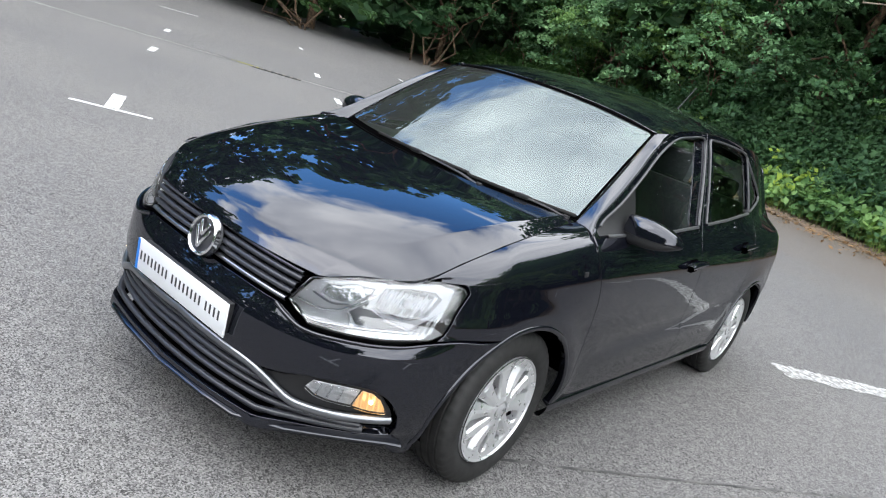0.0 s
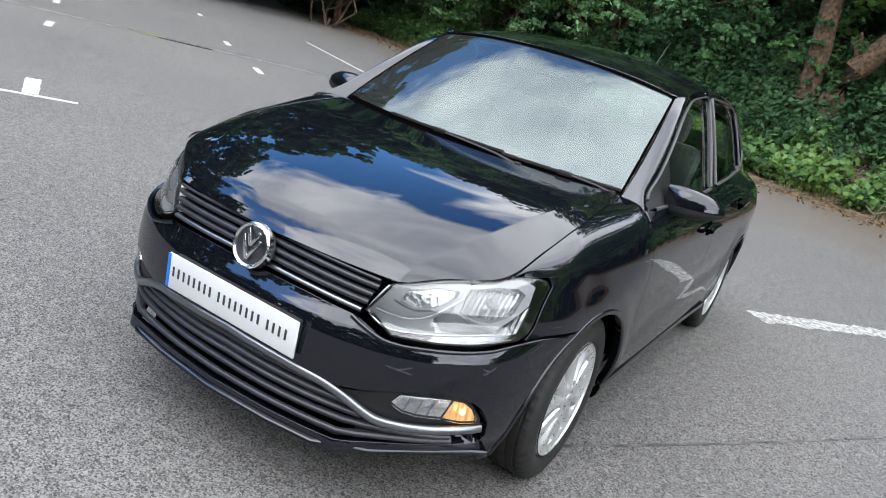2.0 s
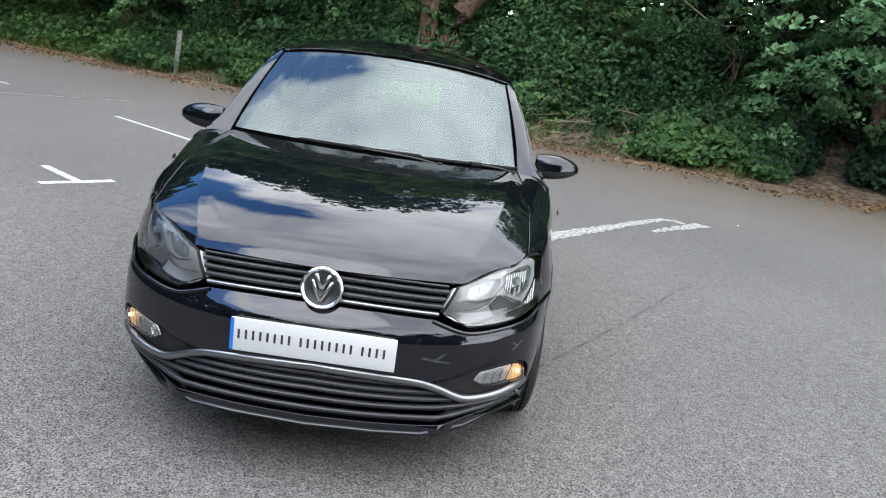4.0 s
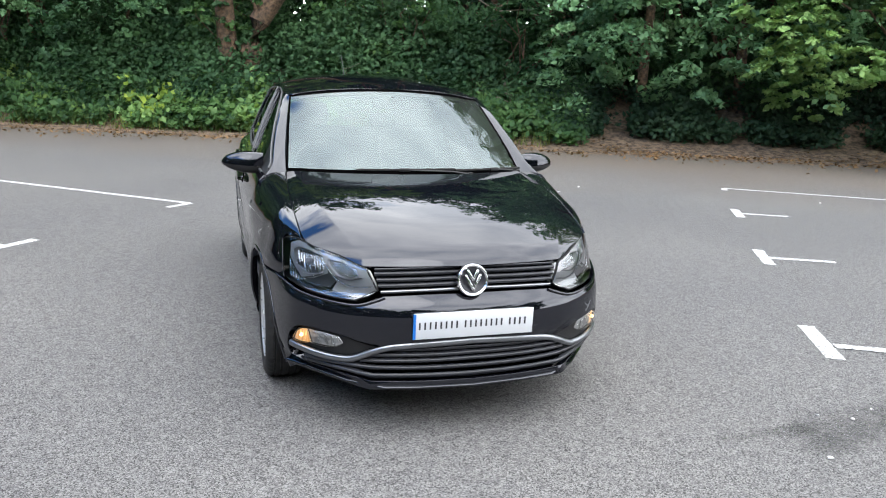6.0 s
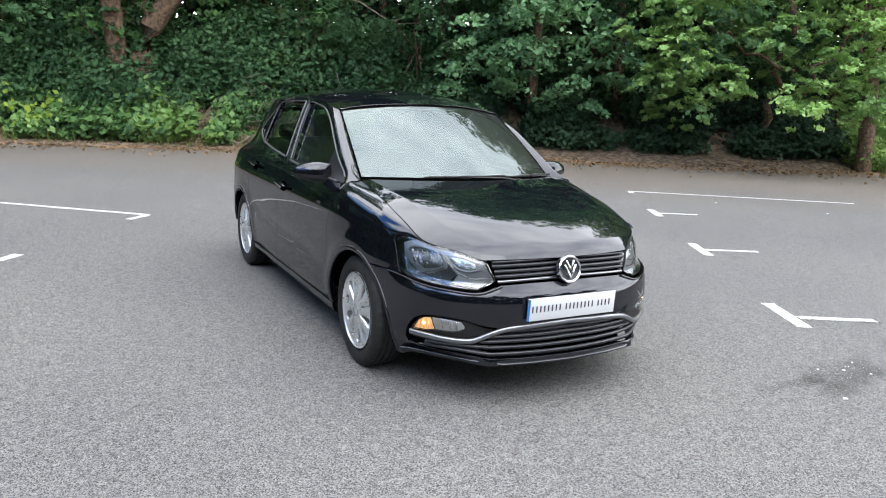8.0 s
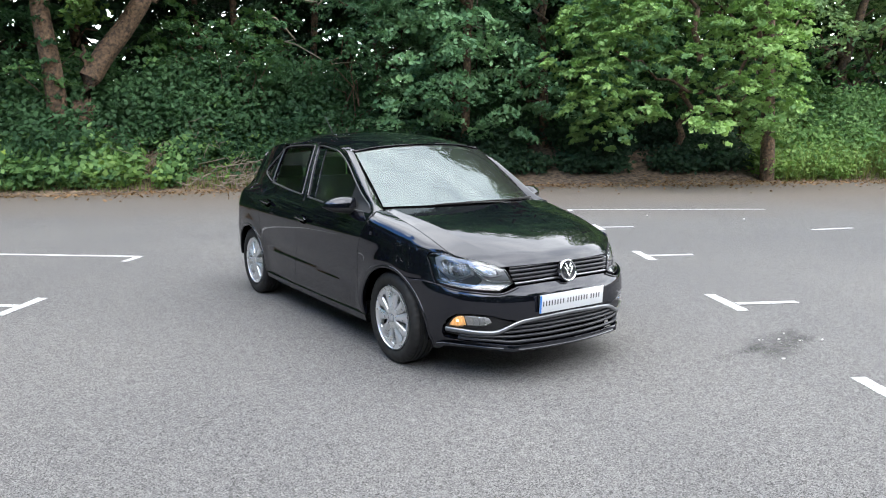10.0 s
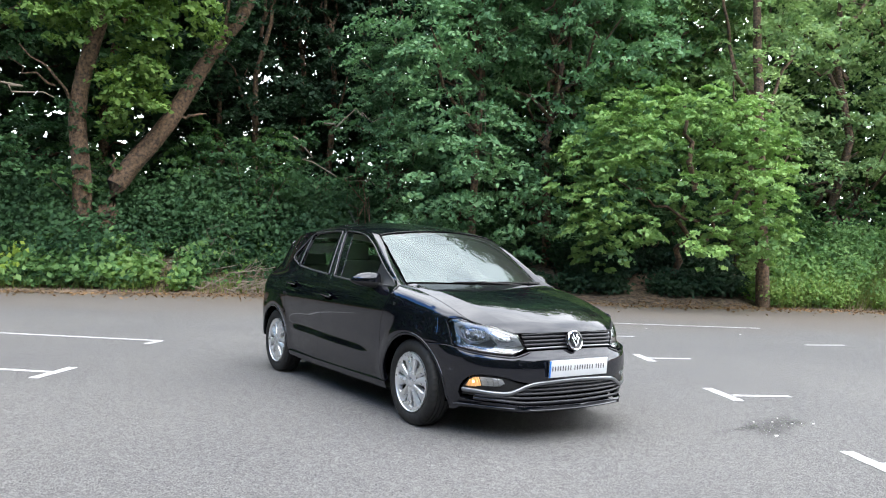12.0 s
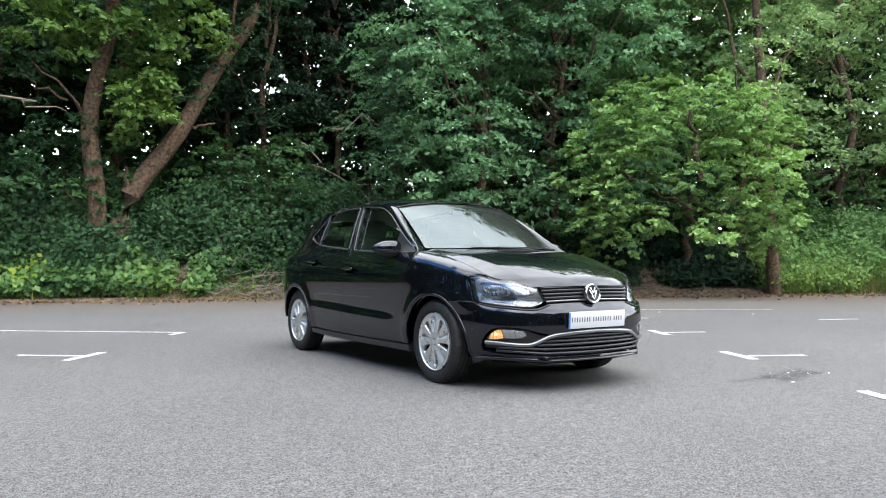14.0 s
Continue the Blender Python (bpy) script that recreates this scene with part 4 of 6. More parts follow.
# standing trees: a few kinds, each repeated with its own turn and size
SHADE = "tall tree with a dense dark green crown of drooping sprays"
tall_a = tall_tree(SHADE, 13.0, 1.4, 3.4, LEAF_DARK, 46, 0.17, 9, 22)
tall_b = tall_tree(SHADE, 11.5, 1.0, 3.0, LEAF_DARK, 42, 0.16, 9, 22)
tall_c = tall_tree("tall tree with a fresh green crown", 12.0, 1.4, 3.2, LEAF_MID, 42, 0.16, 9, 22)
pale = tall_tree("airy tree with thin pale leaves", 12.0, 1.6, 2.8, LEAF_PALE, 34, 0.085, 9, 44)
low_a = bush("dense dark green bush on the bank", 3.6, 1.7, LEAF_DARK, 16)
low_b = bush("leafy green bush on the bank", 2.8, 1.5, LEAF_MID, 14)
fine_a = tall_tree(SHADE, 12.5, 0.8, 3.2, LEAF_DARK, 44, 0.095, 10, 44)
fine_b = tall_tree(SHADE, 11.5, 0.6, 3.0, LEAF_DARK, 42, 0.095, 10, 44)
fine_c = tall_tree("tall tree with a fresh green crown", 12.0, 1.4, 3.2, LEAF_FRESH, 42, 0.095, 10, 44)
cool = tall_tree("tall tree with cool blue-green leaves", 12.0, 0.5, 3.0, LEAF_COOL, 50, 0.090, 11, 46)
# leaves darkened in colour for the shade deep in the wood
thin_a = tall_tree("thin tree in the depth of the wood, shade put into its leaf colour", 12.5, 3.2, 1.7, LEAF_SHADE, 24, 0.10, 8, 40)
thin_b = tall_tree("thin tree in the depth of the wood, shade put into its leaf colour", 11.5, 2.2, 1.4, LEAF_SHADE, 20, 0.10, 8, 40)
used = set()


def put(ob, x, d, turn=0.0, size=1.0, sink=0.0):
    px, py, pz = at_bank(x, d)
    m = pose(px, py, pz - sink, 0, 0, turn)
    s = Matrix.Diagonal((size, size, size, 1))
    if ob not in used:
        used.add(ob)
        ob.matrix_basis = m @ s
        return ob
    c = copy_thing(ob, m)
    c.scale = (size, size, size)
    return c


for ob, x, d, turn, size in (
    # front rank along the bank
    (fine_a, -30, 6.5, 20, 1.9), (fine_b, -25.5, 5.0, 80, 1.7), (fine_a, -21.5, 4.5, 140, 1.35), (fine_c, -17.5, 3.6, 200, 1.0), (cool, -14.0, 3.0, 260, 1.1), (fine_c, -12.0, 2.6, 60, 0.8),
    (cool, -10.4, 2.8, 320, 0.95), (fine_c, -8.4, 2.6, 200, 0.75), (cool, -6.6, 2.8, 10, 0.9), (fine_a, -4.6, 3.6, 70, 0.95), (fine_b, -9.2, 5.5, 30, 1.2), (fine_a, -15.5, 6.0, 90, 1.3), (cool, 7.6, 2.0, 190, 1.02), (cool, 5.5, 3.4, 40, 0.5),
    (cool, 9.6, 2.4, 250, 1.08), (fine_c, 12.6, 6.2, 35, 1.40), (cool, 11.0, 5.6, 305, 1.35), (pale, 16.4, 4.8, 60, 1.35), (pale, 18.8, 4.2, 150, 1.25), (pale, 21.5, 5.0, 250, 1.05), (tall_c, 25.5, 4.0, 100, 0.9),
    # thin trees, shade in their leaf colour, with the sky glinting between them
    (thin_a, 0.2, 7.5, 0, 0.95), (thin_b, 1.5, 6.0, 70, 1.0), (thin_a, 2.4, 8.5, 140, 1.05), (thin_b, 3.5, 7.0, 215, 1.05), (thin_a, 4.4, 9.0, 290, 1.0), (thin_b, -0.8, 9.5, 20, 1.1), (thin_b, 5.4, 7.6, 110, 1.0), (thin_a, 1.2, 10.5, 200, 1.1), (thin_b, 3.0, 11.0, 330, 1.2),
    # second rank
    (tall_a, -33, 12, 15, 2.1), (tall_c, -27, 11, 100, 1.9), (tall_a, -20, 9.5, 190, 1.6), (tall_b, -13, 9.5, 280, 1.6), (tall_a, -7, 9.0, 30, 1.75), (tall_c, -10.5, 8.0, 65, 1.6), (tall_b, -3.6, 9.0, 120, 1.55),
    (tall_a, 8.0, 9.5, 300, 1.45), (tall_c, 12.0, 10.5, 210, 1.5), (pale, 16.5, 9.0, 160, 1.2), (tall_c, 21, 9.5, 70, 1.1), (tall_a, 27, 9.5, 340, 1.1),
    # far rank
    (tall_b, -14, 16, 45, 1.4), (tall_a, 14, 17, 135, 1.3), (tall_c, 19.5, 10.5, 10, 1.1), (tall_c, 24.5, 8.5, 200, 1.1), (tall_c, 29.5, 6.5, 90, 1.1),
    (fine_b, -36, 6, 130, 1.9), (fine_a, -44, 8, 220, 2.1), (tall_b, -53, 8, 320, 2.1), (tall_a, -39, 13, 75, 2.2), (tall_b, -50, 15, 10, 2.3),
):
    put(ob, x, d, turn, size)
for ob, x, d, turn, size in (
    (low_a, -27, 2.0, 10, 1.1), (low_b, -23.5, 1.8, 80, 1.1), (low_a, -20, 2.0, 170, 1.1), (low_a, -16.5, 1.9, 230, 1.2), (low_b, -13.4, 2.0, 310, 1.2), (low_a, -10.3, 2.0, 50, 1.15), (low_a, -7.4, 2.6, 120, 1.1),
    (low_a, -4.6, 3.0, 200, 1.0), (low_b, -2.4, 3.2, 280, 0.9), (low_b, 0.9, 3.4, 340, 1.05), (low_a, 2.6, 3.0, 30, 0.95), (low_b, 1.8, 4.4, 150, 1.2), (low_a, 4.8, 2.8, 100, 0.9), (low_a, 6.9, 3.2, 170, 1.1), (low_a, 9.0, 3.6, 240, 1.0),
    (low_a, 7.0, 2.6, 60, 0.6), (low_a, 12.0, 2.6, 95, 0.7), (low_a, 13.6, 2.6, 200, 0.8), (low_a, 15.2, 2.6, 20, 0.8), (low_a, 11.2, 3.4, 20, 0.9), (low_a, 13.4, 3.8, 260, 1.0), (low_a, -34, 2.2, 140, 1.3), (low_b, -41, 2.4, 60, 1.5), (low_a, -50, 2.6, 210, 1.6),
    (low_b, 17.0, 3.0, 20, 1.0), (low_b, 19.5, 2.6, 70, 1.0), (low_b, 22.0, 2.8, 120, 1.1), (low_a, 27, 2.0, 80, 1.2),
):
    put(ob, x, d, turn, size)

# the tree with two parting stems, ivy on its bark
fork = tree("ivy-clad tree whose two bare brown stems part low down",
            [([(0.10, 0, -1.0), (0.02, 0, 0.79), (-0.04, 0, 1.65), (-0.14, 0, 2.72), (-0.09, 0, 3.90), (0.16, 0, 4.91), (0.35, 0.1, 6.0), (0.3, 0.2, 8.0)], 0.25, 0.6),
             ([(0.30, -0.1, -0.6), (0.67, -0.1, 1.15), (1.14, -0.15, 1.96), (1.84, -0.2, 2.91), (2.37, -0.2, 3.87), (3.09, -0.2, 5.20), (3.87, -0.2, 6.35), (4.3, -0.2, 8.0)], 0.28, 0.5),
             ((-0.1, 0, 2.9), (-1.5, -0.5, 4.4), 0.05, 0.2, 0.3), ((-0.7, -0.25, 3.6), (-1.7, -0.3, 4.1), 0.03, 0.2, 0.3), ((2.1, -0.2, 3.2), (2.8, -0.5, 3.35), 0.05, 0.1, 0.5), ((3.2, -0.2, 5.4), (3.3, -0.7, 7.5), 0.07, 0.1, 0.4),
             ((0.72, -0.2, 1.3), (0.62, -0.3, 2.1), 0.05, 0.1, 0.6)],
            [(0.95, -0.5, 3.8, 0.75), (0.75, -0.6, 3.1, 0.5), (1.35, -0.5, 4.3, 0.6), (0.6, -0.7, 3.5, 0.6), (1.2, -0.7, 3.6, 0.55), (1.0, -0.6, 4.4, 0.6), (-1.2, -0.8, 5.2, 0.8), (-0.4, -0.9, 5.4, 0.85), (0.6, -0.9, 5.3, 0.8), (1.4, -0.9, 5.2, 0.7), (-1.9, -0.6, 5.6, 0.8), (2.2, -0.9, 6.0, 0.9), (-0.6, -0.9, 6.4, 1.0), (0.9, -0.9, 6.4, 1.0),
             (0.4, -0.6, 7.8, 1.4), (2.0, -0.6, 8.4, 1.5), (3.6, -0.6, 8.6, 1.4), (-1.4, -0.6, 8.2, 1.3), (0.6, -0.6, 9.8, 1.5)],
            LEAF_BRIGHT, 0.105, 26, 40, 0.30)
fork.matrix_basis = pose(-0.60, 15.9, 1.2)
ivy_on = [(-0.02 - 0.02 * k, -0.22, 0.1 + 0.42 * k, 0.16) for k in range(8)] + [(0.55, -0.3, 0.5, 0.35), (0.35, -0.3, 0.4, 0.3), (0.5, -0.25, 1.0, 0.2)] \
    + [(2.5 + 0.36 * k, -0.4, 4.2 + 0.55 * k, 0.42) for k in range(6)]
p, f = crown_spots(ivy_on, 130, 9, 0.09)
child(new("ivy", leaves_mesh("ivy", p, f, 0.075, LEAF_DARK)), fork, "dark ivy climbing the stems")

# the bright broad tree that hangs over the asphalt
oak_lobes = []
for k in range(46):                              # many small rounded heads over one broad dome
    a, h = 2.399 * k, ((k + 0.5) / 46) ** 0.85
    reach = 2.15 * math.sqrt(max(0.05, 1 - (1.25 * h - 0.42) ** 2)) * rng.uniform(0.80, 1.05)
    oak_lobes.append((reach * math.cos(a) * 1.12, reach * math.sin(a) * 0.75 - 0.1, 0.72 + 3.75 * h + rng.uniform(-0.15, 0.15), rng.uniform(0.42, 0.68)))
oak = tree("broad tree with fresh bright green leaves hanging low over the asphalt",
           [((0.6, 2.2, -0.2), (0.5, 0.7, 2.2), 0.10, 0.08, 0.5), ((0.8, 0.9, 1.7), (-1.3, 0.2, 2.6), 0.04, 0.12, 0.4), ((0.9, 0.6, 1.2), (1.8, 0.2, 2.9), 0.06, 0.1, 0.4), ((0.6, 0.4, 2.4), (0.2, 0.2, 4.4), 0.08, 0.1, 0.4)],
           oak_lobes, LEAF_OAK, 0.078, 95, 24, 0.115, 0.30)
oak.matrix_basis = pose(11.95, 8.15, 0.42, 0, 0, -35) @ Matrix.Diagonal((1.12, 1.1, 1.08, 1))
post = tree("slim bare-stemmed tree at the corner of the asphalt", [([(0, 0, -0.2), (-0.05, 0.05, 1.0), (-0.12, 0.1, 2.6), (-0.2, 0.2, 5.0), (-0.1, 0.5, 9.5)], 0.19, 0.45), ((-0.1, 0.2, 4.4), (1.3, 0.2, 7.4), 0.07, 0.1, 0.4), ((-0.1, 0.3, 5.2), (-1.4, 0.6, 8.4), 0.07, 0.1, 0.4), ((-0.15, 0.2, 3.2), (1.6, 0.1, 4.4), 0.04, 0.15, 0.4), ((-0.15, 0.2, 3.8), (-1.5, 0.1, 5.8), 0.045, 0.15, 0.4)],
            [(1.5, 0.1, 4.5, 0.8), (2.2, 0.2, 3.8, 0.7), (-0.9, -0.3, 4.9, 0.8), (-0.4, 0.6, 5.8, 0.8), (-1.3, 0.1, 6.3, 0.9), (-0.2, -0.4, 7.6, 1.0), (0.4, 0.4, 7.9, 1.1), (1.5, 0.2, 7.4, 1.0), (-1.3, 0.6, 8.5, 1.1), (0.1, 0.5, 9.8, 1.4), (1.3, 0.4, 5.9, 0.7)], LEAF_PALE, 0.080, 12, 42)
post.matrix_basis = pose(14.85, 7.45, 0.05)
# the depth of the wood: leaves upon leaves, thinner where the sky glints through
n = 190000
x, d = rng.uniform(-62, 34, n), rng.uniform(8.5, 17.0, n)
z = rng.uniform(0.0, 1.0, n) ** 1.15 * 15.0
base = np.stack([x + IN_X * d, np.array([hedge_edge(a) for a in x]) + IN_Y * d, 1.4 + z], 1)


def wood_density(a, q):
    """How thick the far leaves stand: open among the thin trees and towards the corner, dense elsewhere and low down.
    """
    thin = 0.27 if -1.2 < a < 6.0 else 0.27 if a > 13 else 0.0
    return noise.noise((q[0] * 0.35, q[1] * 0.35, q[2] * 0.35)) + 0.45 - thin * ease(3.4, 5.2, q[2])


keep = np.array([wood_density(a, q) > rng.uniform(-0.15, 0.15) for a, q in zip(x, base)])
base = base[keep]
# the leaf colour carries the shade of the deep wood
tagged(new("far_wood", leaves_mesh("far_wood", base, np.tile([-0.4, -0.6, 0.6], (len(base), 1)), 0.29, LEAF_SHADE)), "deep wood behind the first trees, shade put into its leaf colour", "woods", kind="stuff")

# pale dead branches in the gap
for a, b, r in (((4.4, 15.0, 4.2), (6.6, 14.2, 3.0), 0.025), ((6.6, 14.2, 3.0), (8.2, 13.6, 1.9), 0.018), ((5.2, 14.6, 4.6), (6.9, 13.9, 4.9), 0.02), ((8.4, 12.9, 6.4), (8.7, 12.2, 3.2), 0.028), ((8.7, 12.4, 4.4), (9.3, 12.0, 3.2), 0.02), ((-3.2, 15.0, 4.6), (-1.4, 14.9, 4.4), 0.03)):
    br = part("dead_branch", limb(a, b, r, 0.25, 0.35, 9), DEAD, None)
    tagged(br, "bare pale dead branch hanging in the wood", "branch", "dead branches")

# the tall wood beyond the open end of the car park
for k in range(20):
    if k in (13, 14):
        continue
    far_x = -66 + 3.9 * k if k < 15 else -64 + 5.5 * (k - 15)
    px, py, pz = at_bank(far_x, 8.5 + 2.5 * math.sin(k * 2.1))
    c = copy_thing((fine_a, fine_b)[k % 2] if 9 <= k < 13 else tall_b if k % 4 == 0 else tall_c if k % 4 == 2 else tall_a, pose(px, py, pz, 0, 0, 53 * k))
    c.scale = (1.7, 1.7, 1.55 if k < 15 else 2.2)
undergrowth("tall brambles along the far hedge", -64, -24, 0.3, 3.6, 3.0, 3800, 0.17, LEAF_DARK)

# woods on the other sides of the car park
n = 16000
turn, away = np.radians(rng.uniform(138, 352, n)), rng.uniform(36, 43, n)
spots = np.stack([2 + away * np.sin(turn) * 1.2, -4 + away * np.cos(turn), rng.uniform(0, 1, n) ** 1.2 * 13.0], 1)
tagged(new("far_wood", leaves_mesh("far_wood", spots, np.tile([0, 0, 0.7], (n, 1)), 1.0, LEAF_DARK)), "dense dark wood closing the far sides of the car park", "woods", kind="stuff")
ring_tree = tall_tree("tall dark tree on the far side of the car park", 13.0, 0.8, 3.6, LEAF_DARK, 46, 0.50, 8, 9)
for i in range(26):
    a = radians(140 + i * 212 / 25)
    r = 34 + 5 * math.sin(i * 2.3)
    c = copy_thing(ring_tree, pose(2 + r * math.sin(a) * 1.2, -4 + r * math.cos(a), 0, 0, 0, 47 * i))
    c.scale = (1.4, 1.4, 1.95 if 225 < math.degrees(a) < 305 else 1.45)
ring_tree.matrix_basis = pose(-22, -44, 0)
for i in range(26):
    a = radians(150 + i * 200 / 25)
    r = 31 + 4 * math.sin(i * 1.7)
    c = copy_thing((low_a, low_b)[i % 2], pose(2 + r * math.sin(a) * 1.2, -4 + r * math.cos(a), 0, 0, 0, 61 * i))
    c.scale = (1.7, 1.7, 1.3)

# a grey post at the edge of the brambles
CONCRETE = material("weathered_concrete", (0.30, 0.30, 0.29), 0.85)
_r = grain(CONCRETE, 12.0, (0.10, 0.10, 0.097), (0.20, 0.20, 0.193), 6.0)
link(CONCRETE, _r, "Color", CONCRETE.node_tree.nodes["Principled BSDF"], "Base Color")
bump(CONCRETE, 60, 0.4, 0.005)
marker = part("marker_post", box(0, 0, 0.55, 0.115, 0.115, 1.28, 0.02, (0, 3, 0)), CONCRETE, None)
tagged(marker, "weathered grey post standing among brambles", "post")
marker.matrix_basis = pose(-7.03, 17.1, 0.0, 0, 0, 30)

# ---- the car ----
car = tagged(new("car"), "gloss black five-door hatchback parked alone on worn asphalt", "car")


def both(half):
    """A line from the nose outwards on one side, carried over to the other side too."""
    return [(-2.3 - s, z) for s, z in half[::-1]] + [(s, z) for s, z in half if s > -1.149]


def closed(top, bottom):
    """An outline between an upper and a lower line that both run outwards from the nose."""
    return both(top) + both(bottom)[::-1]


R_ARCH = 0.338
ARCH_F = arc(0, 0.29, R_ARCH, 115, -8)
SHUT_FRONT = curved([(0.352, 0.24), (0.388, 0.40), (0.384, 0.65), (0.335, 0.80), (0.300, 0.885)])
SHUT_MID = curved([(1.487, 0.245), (1.425, 0.55), (1.395, 0.76), (1.362, 0.90), (1.372, 0.96), (1.515, 1.375)])
FRAME_F = curved([(0.285, 0.938), (0.50, 1.06), (0.70, 1.178), (0.88, 1.275), (1.10, 1.342), (1.30, 1.366), (1.515, 1.375)])
FRAME_R = curved([(1.515, 1.375), (1.85, 1.370), (2.10, 1.347), (2.24, 1.27), (2.46, 1.115)])
GLASS_F = curved([(0.335, 0.950), (0.53, 1.035), (0.72, 1.148), (0.90, 1.245), (1.10, 1.314), (1.30, 1.338), (1.465, 1.346)]) \
    + curved([(1.455, 1.32), (1.318, 0.972)]) + curved([(1.30, 0.966), (0.98, 0.950), (0.335, 0.938)])
GLASS_R = curved([(1.548, 1.346), (1.85, 1.340), (2.12, 1.318)]) + curved([(2.135, 1.29), (2.118, 1.032)]) + curved([(2.10, 1.024), (1.75, 0.995), (1.432, 0.975)])
GLASS_Q = [(2.158, 1.300), (2.22, 1.240), (2.40, 1.118), (2.395, 1.095), (2.15, 1.036)]
LAMP = [(-0.873, 0.603), (-0.832, 0.690), (-0.72, 0.730), (-0.60, 0.755), (-0.50, 0.767), (-0.43, 0.764), (-0.398, 0.757), (-0.380, 0.743), (-0.406, 0.680),
        (-0.432, 0.614), (-0.458, 0.594), (-0.58, 0.577), (-0.677, 0.569), (-0.79, 0.563)]

# bonnet: crowned middle, a raised line on each side and flanks that fall to the wings
B_MID = spline([(0, -0.744, 0.701), (0, -0.722, 0.730), (0, -0.672, 0.768), (0, -0.50, 0.843), (0, -0.22, 0.913), (0, 0.125, 0.963)])
B_LINE = spline([(0.435, -0.674, 0.697), (0.441, -0.648, 0.724), (0.466, -0.588, 0.761), (0.530, -0.38, 0.842), (0.582, -0.10, 0.911), (0.615, 0.285, 0.962)])
B_SHUT = spline([(0.455, -0.660, 0.700), (0.520, -0.598, 0.728), (0.640, -0.480, 0.762), (0.664, -0.30, 0.824), (0.669, -0.09, 0.882), (0.662, 0.15, 0.926), (0.648, 0.330, 0.951)])
rows = []
for i in range(41):
    v = (i / 40) ** 1.3
    c, k, h = B_MID(v), B_LINE(v), B_SHUT(v)
    half = []
    for u in [0, 0.08, 0.16, 0.24, 0.32, 0.4, 0.48, 0.56, 0.64, 0.72, 0.8, 0.87, 0.93, 0.97, 0.99, 1.0]:
        half.append(Vector((k.x * u, c.y + (k.y - c.y) * u**2.2, c.z + (k.z - c.z) * u**2.2 + 0.004 * (1 - u) * u)))
    for u in (0.04, 0.12, 0.25, 0.4, 0.6, 0.8, 1.0):
        half.append(k.lerp(h, u) + Vector((0, 0, 0.004 * u * (1 - u))))
    rows.append([Vector((-p.x, p.y, p.z)) for p in half[:0:-1]] + half)
sheet("bonnet", rows, PAINT, car, "gloss black bonnet mirroring clouds", 0.02)

# front bumper with the wide lower opening
TOP_LINE = [(-1.15, 0.590), (-1.02, 0.590), (-0.888, 0.584), (-0.79, 0.549), (-0.67, 0.556), (-0.518, 0.570), (-0.44, 0.587), (-0.36, 0.597), (-0.25, 0.594)]
OPENING_TOP = curved([(-1.15, 0.404), (-1.03, 0.399), (-0.93, 0.389)]) + curved([(-0.88, 0.381), (-0.80, 0.398), (-0.73, 0.419), (-0.62, 0.431), (-0.53, 0.428), (-0.475, 0.404), (-0.438, 0.355), (-0.422, 0.30)])
OPENING_LOW = [(-1.15, 0.240), (-1.0, 0.240), (-0.90, 0.242), (-0.60, 0.254), (-0.44, 0.268)]
opening = closed(OPENING_TOP, OPENING_LOW)
outer = TOP_LINE + arc(0, 0.29, R_ARCH, 115.5, 200, 20) + [(-0.335, 0.180), (-0.43, 0.208)]
LOW_LINE = [(-1.15, 0.203), (-0.93, 0.203), (-0.60, 0.208), (-0.43, 0.208)]
panel("front_bumper", both(outer[:-1]) + both(LOW_LINE)[::-1], PAINT, car, 1, [opening], step=0.026, depth=0.03)
# black backing sheet for the shade behind the bumper openings
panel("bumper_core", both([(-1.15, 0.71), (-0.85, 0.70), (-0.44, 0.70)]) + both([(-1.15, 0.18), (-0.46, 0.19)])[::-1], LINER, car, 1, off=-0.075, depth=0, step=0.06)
lip = ribbon("splitter", both([(-1.15, 0.213), (-1.0, 0.213), (-0.88, 0.215), (-0.75, 0.223), (-0.60, 0.228), (-0.45, 0.227), (-0.37, 0.220)]), PAINT, car, 1, 0.016, 0.012, 0.002,
             "gloss lip under the bumper")
trim_path = both(curved([(-1.15, 0.394), (-1.03, 0.389), (-0.94, 0.380), (-0.90, 0.373), (-0.855, 0.357), (-0.805, 0.333), (-0.765, 0.318), (-0.72, 0.315), (-0.62, 0.320), (-0.54, 0.326), (-0.447, 0.329)], 0.015))
ribbon("lower_grille_trim", trim_path, MATT_CHROME, car, 1, 0.027, 0.010, -0.004, "silver strip that dips under the fog lamps")
for z, reach, back in ((0.262, -0.53, 0.012), (0.287, -0.53, 0.016), (0.312, -0.80, 0.020), (0.337, -0.835, 0.022), (0.362, -0.885, 0.024)):
    line = both([(-1.15 + (reach + 1.15) * i / 12, z + 0.014 * ((-1.15 + (reach + 1.15) * i / 12 + 1.15) / 0.6) ** 2 * (0.6 if z < 0.3 else -0.25)) for i in range(13)])
    ribbon("grille_slat", line, SLAT, car, 1, 0.020, 0.014, -back)
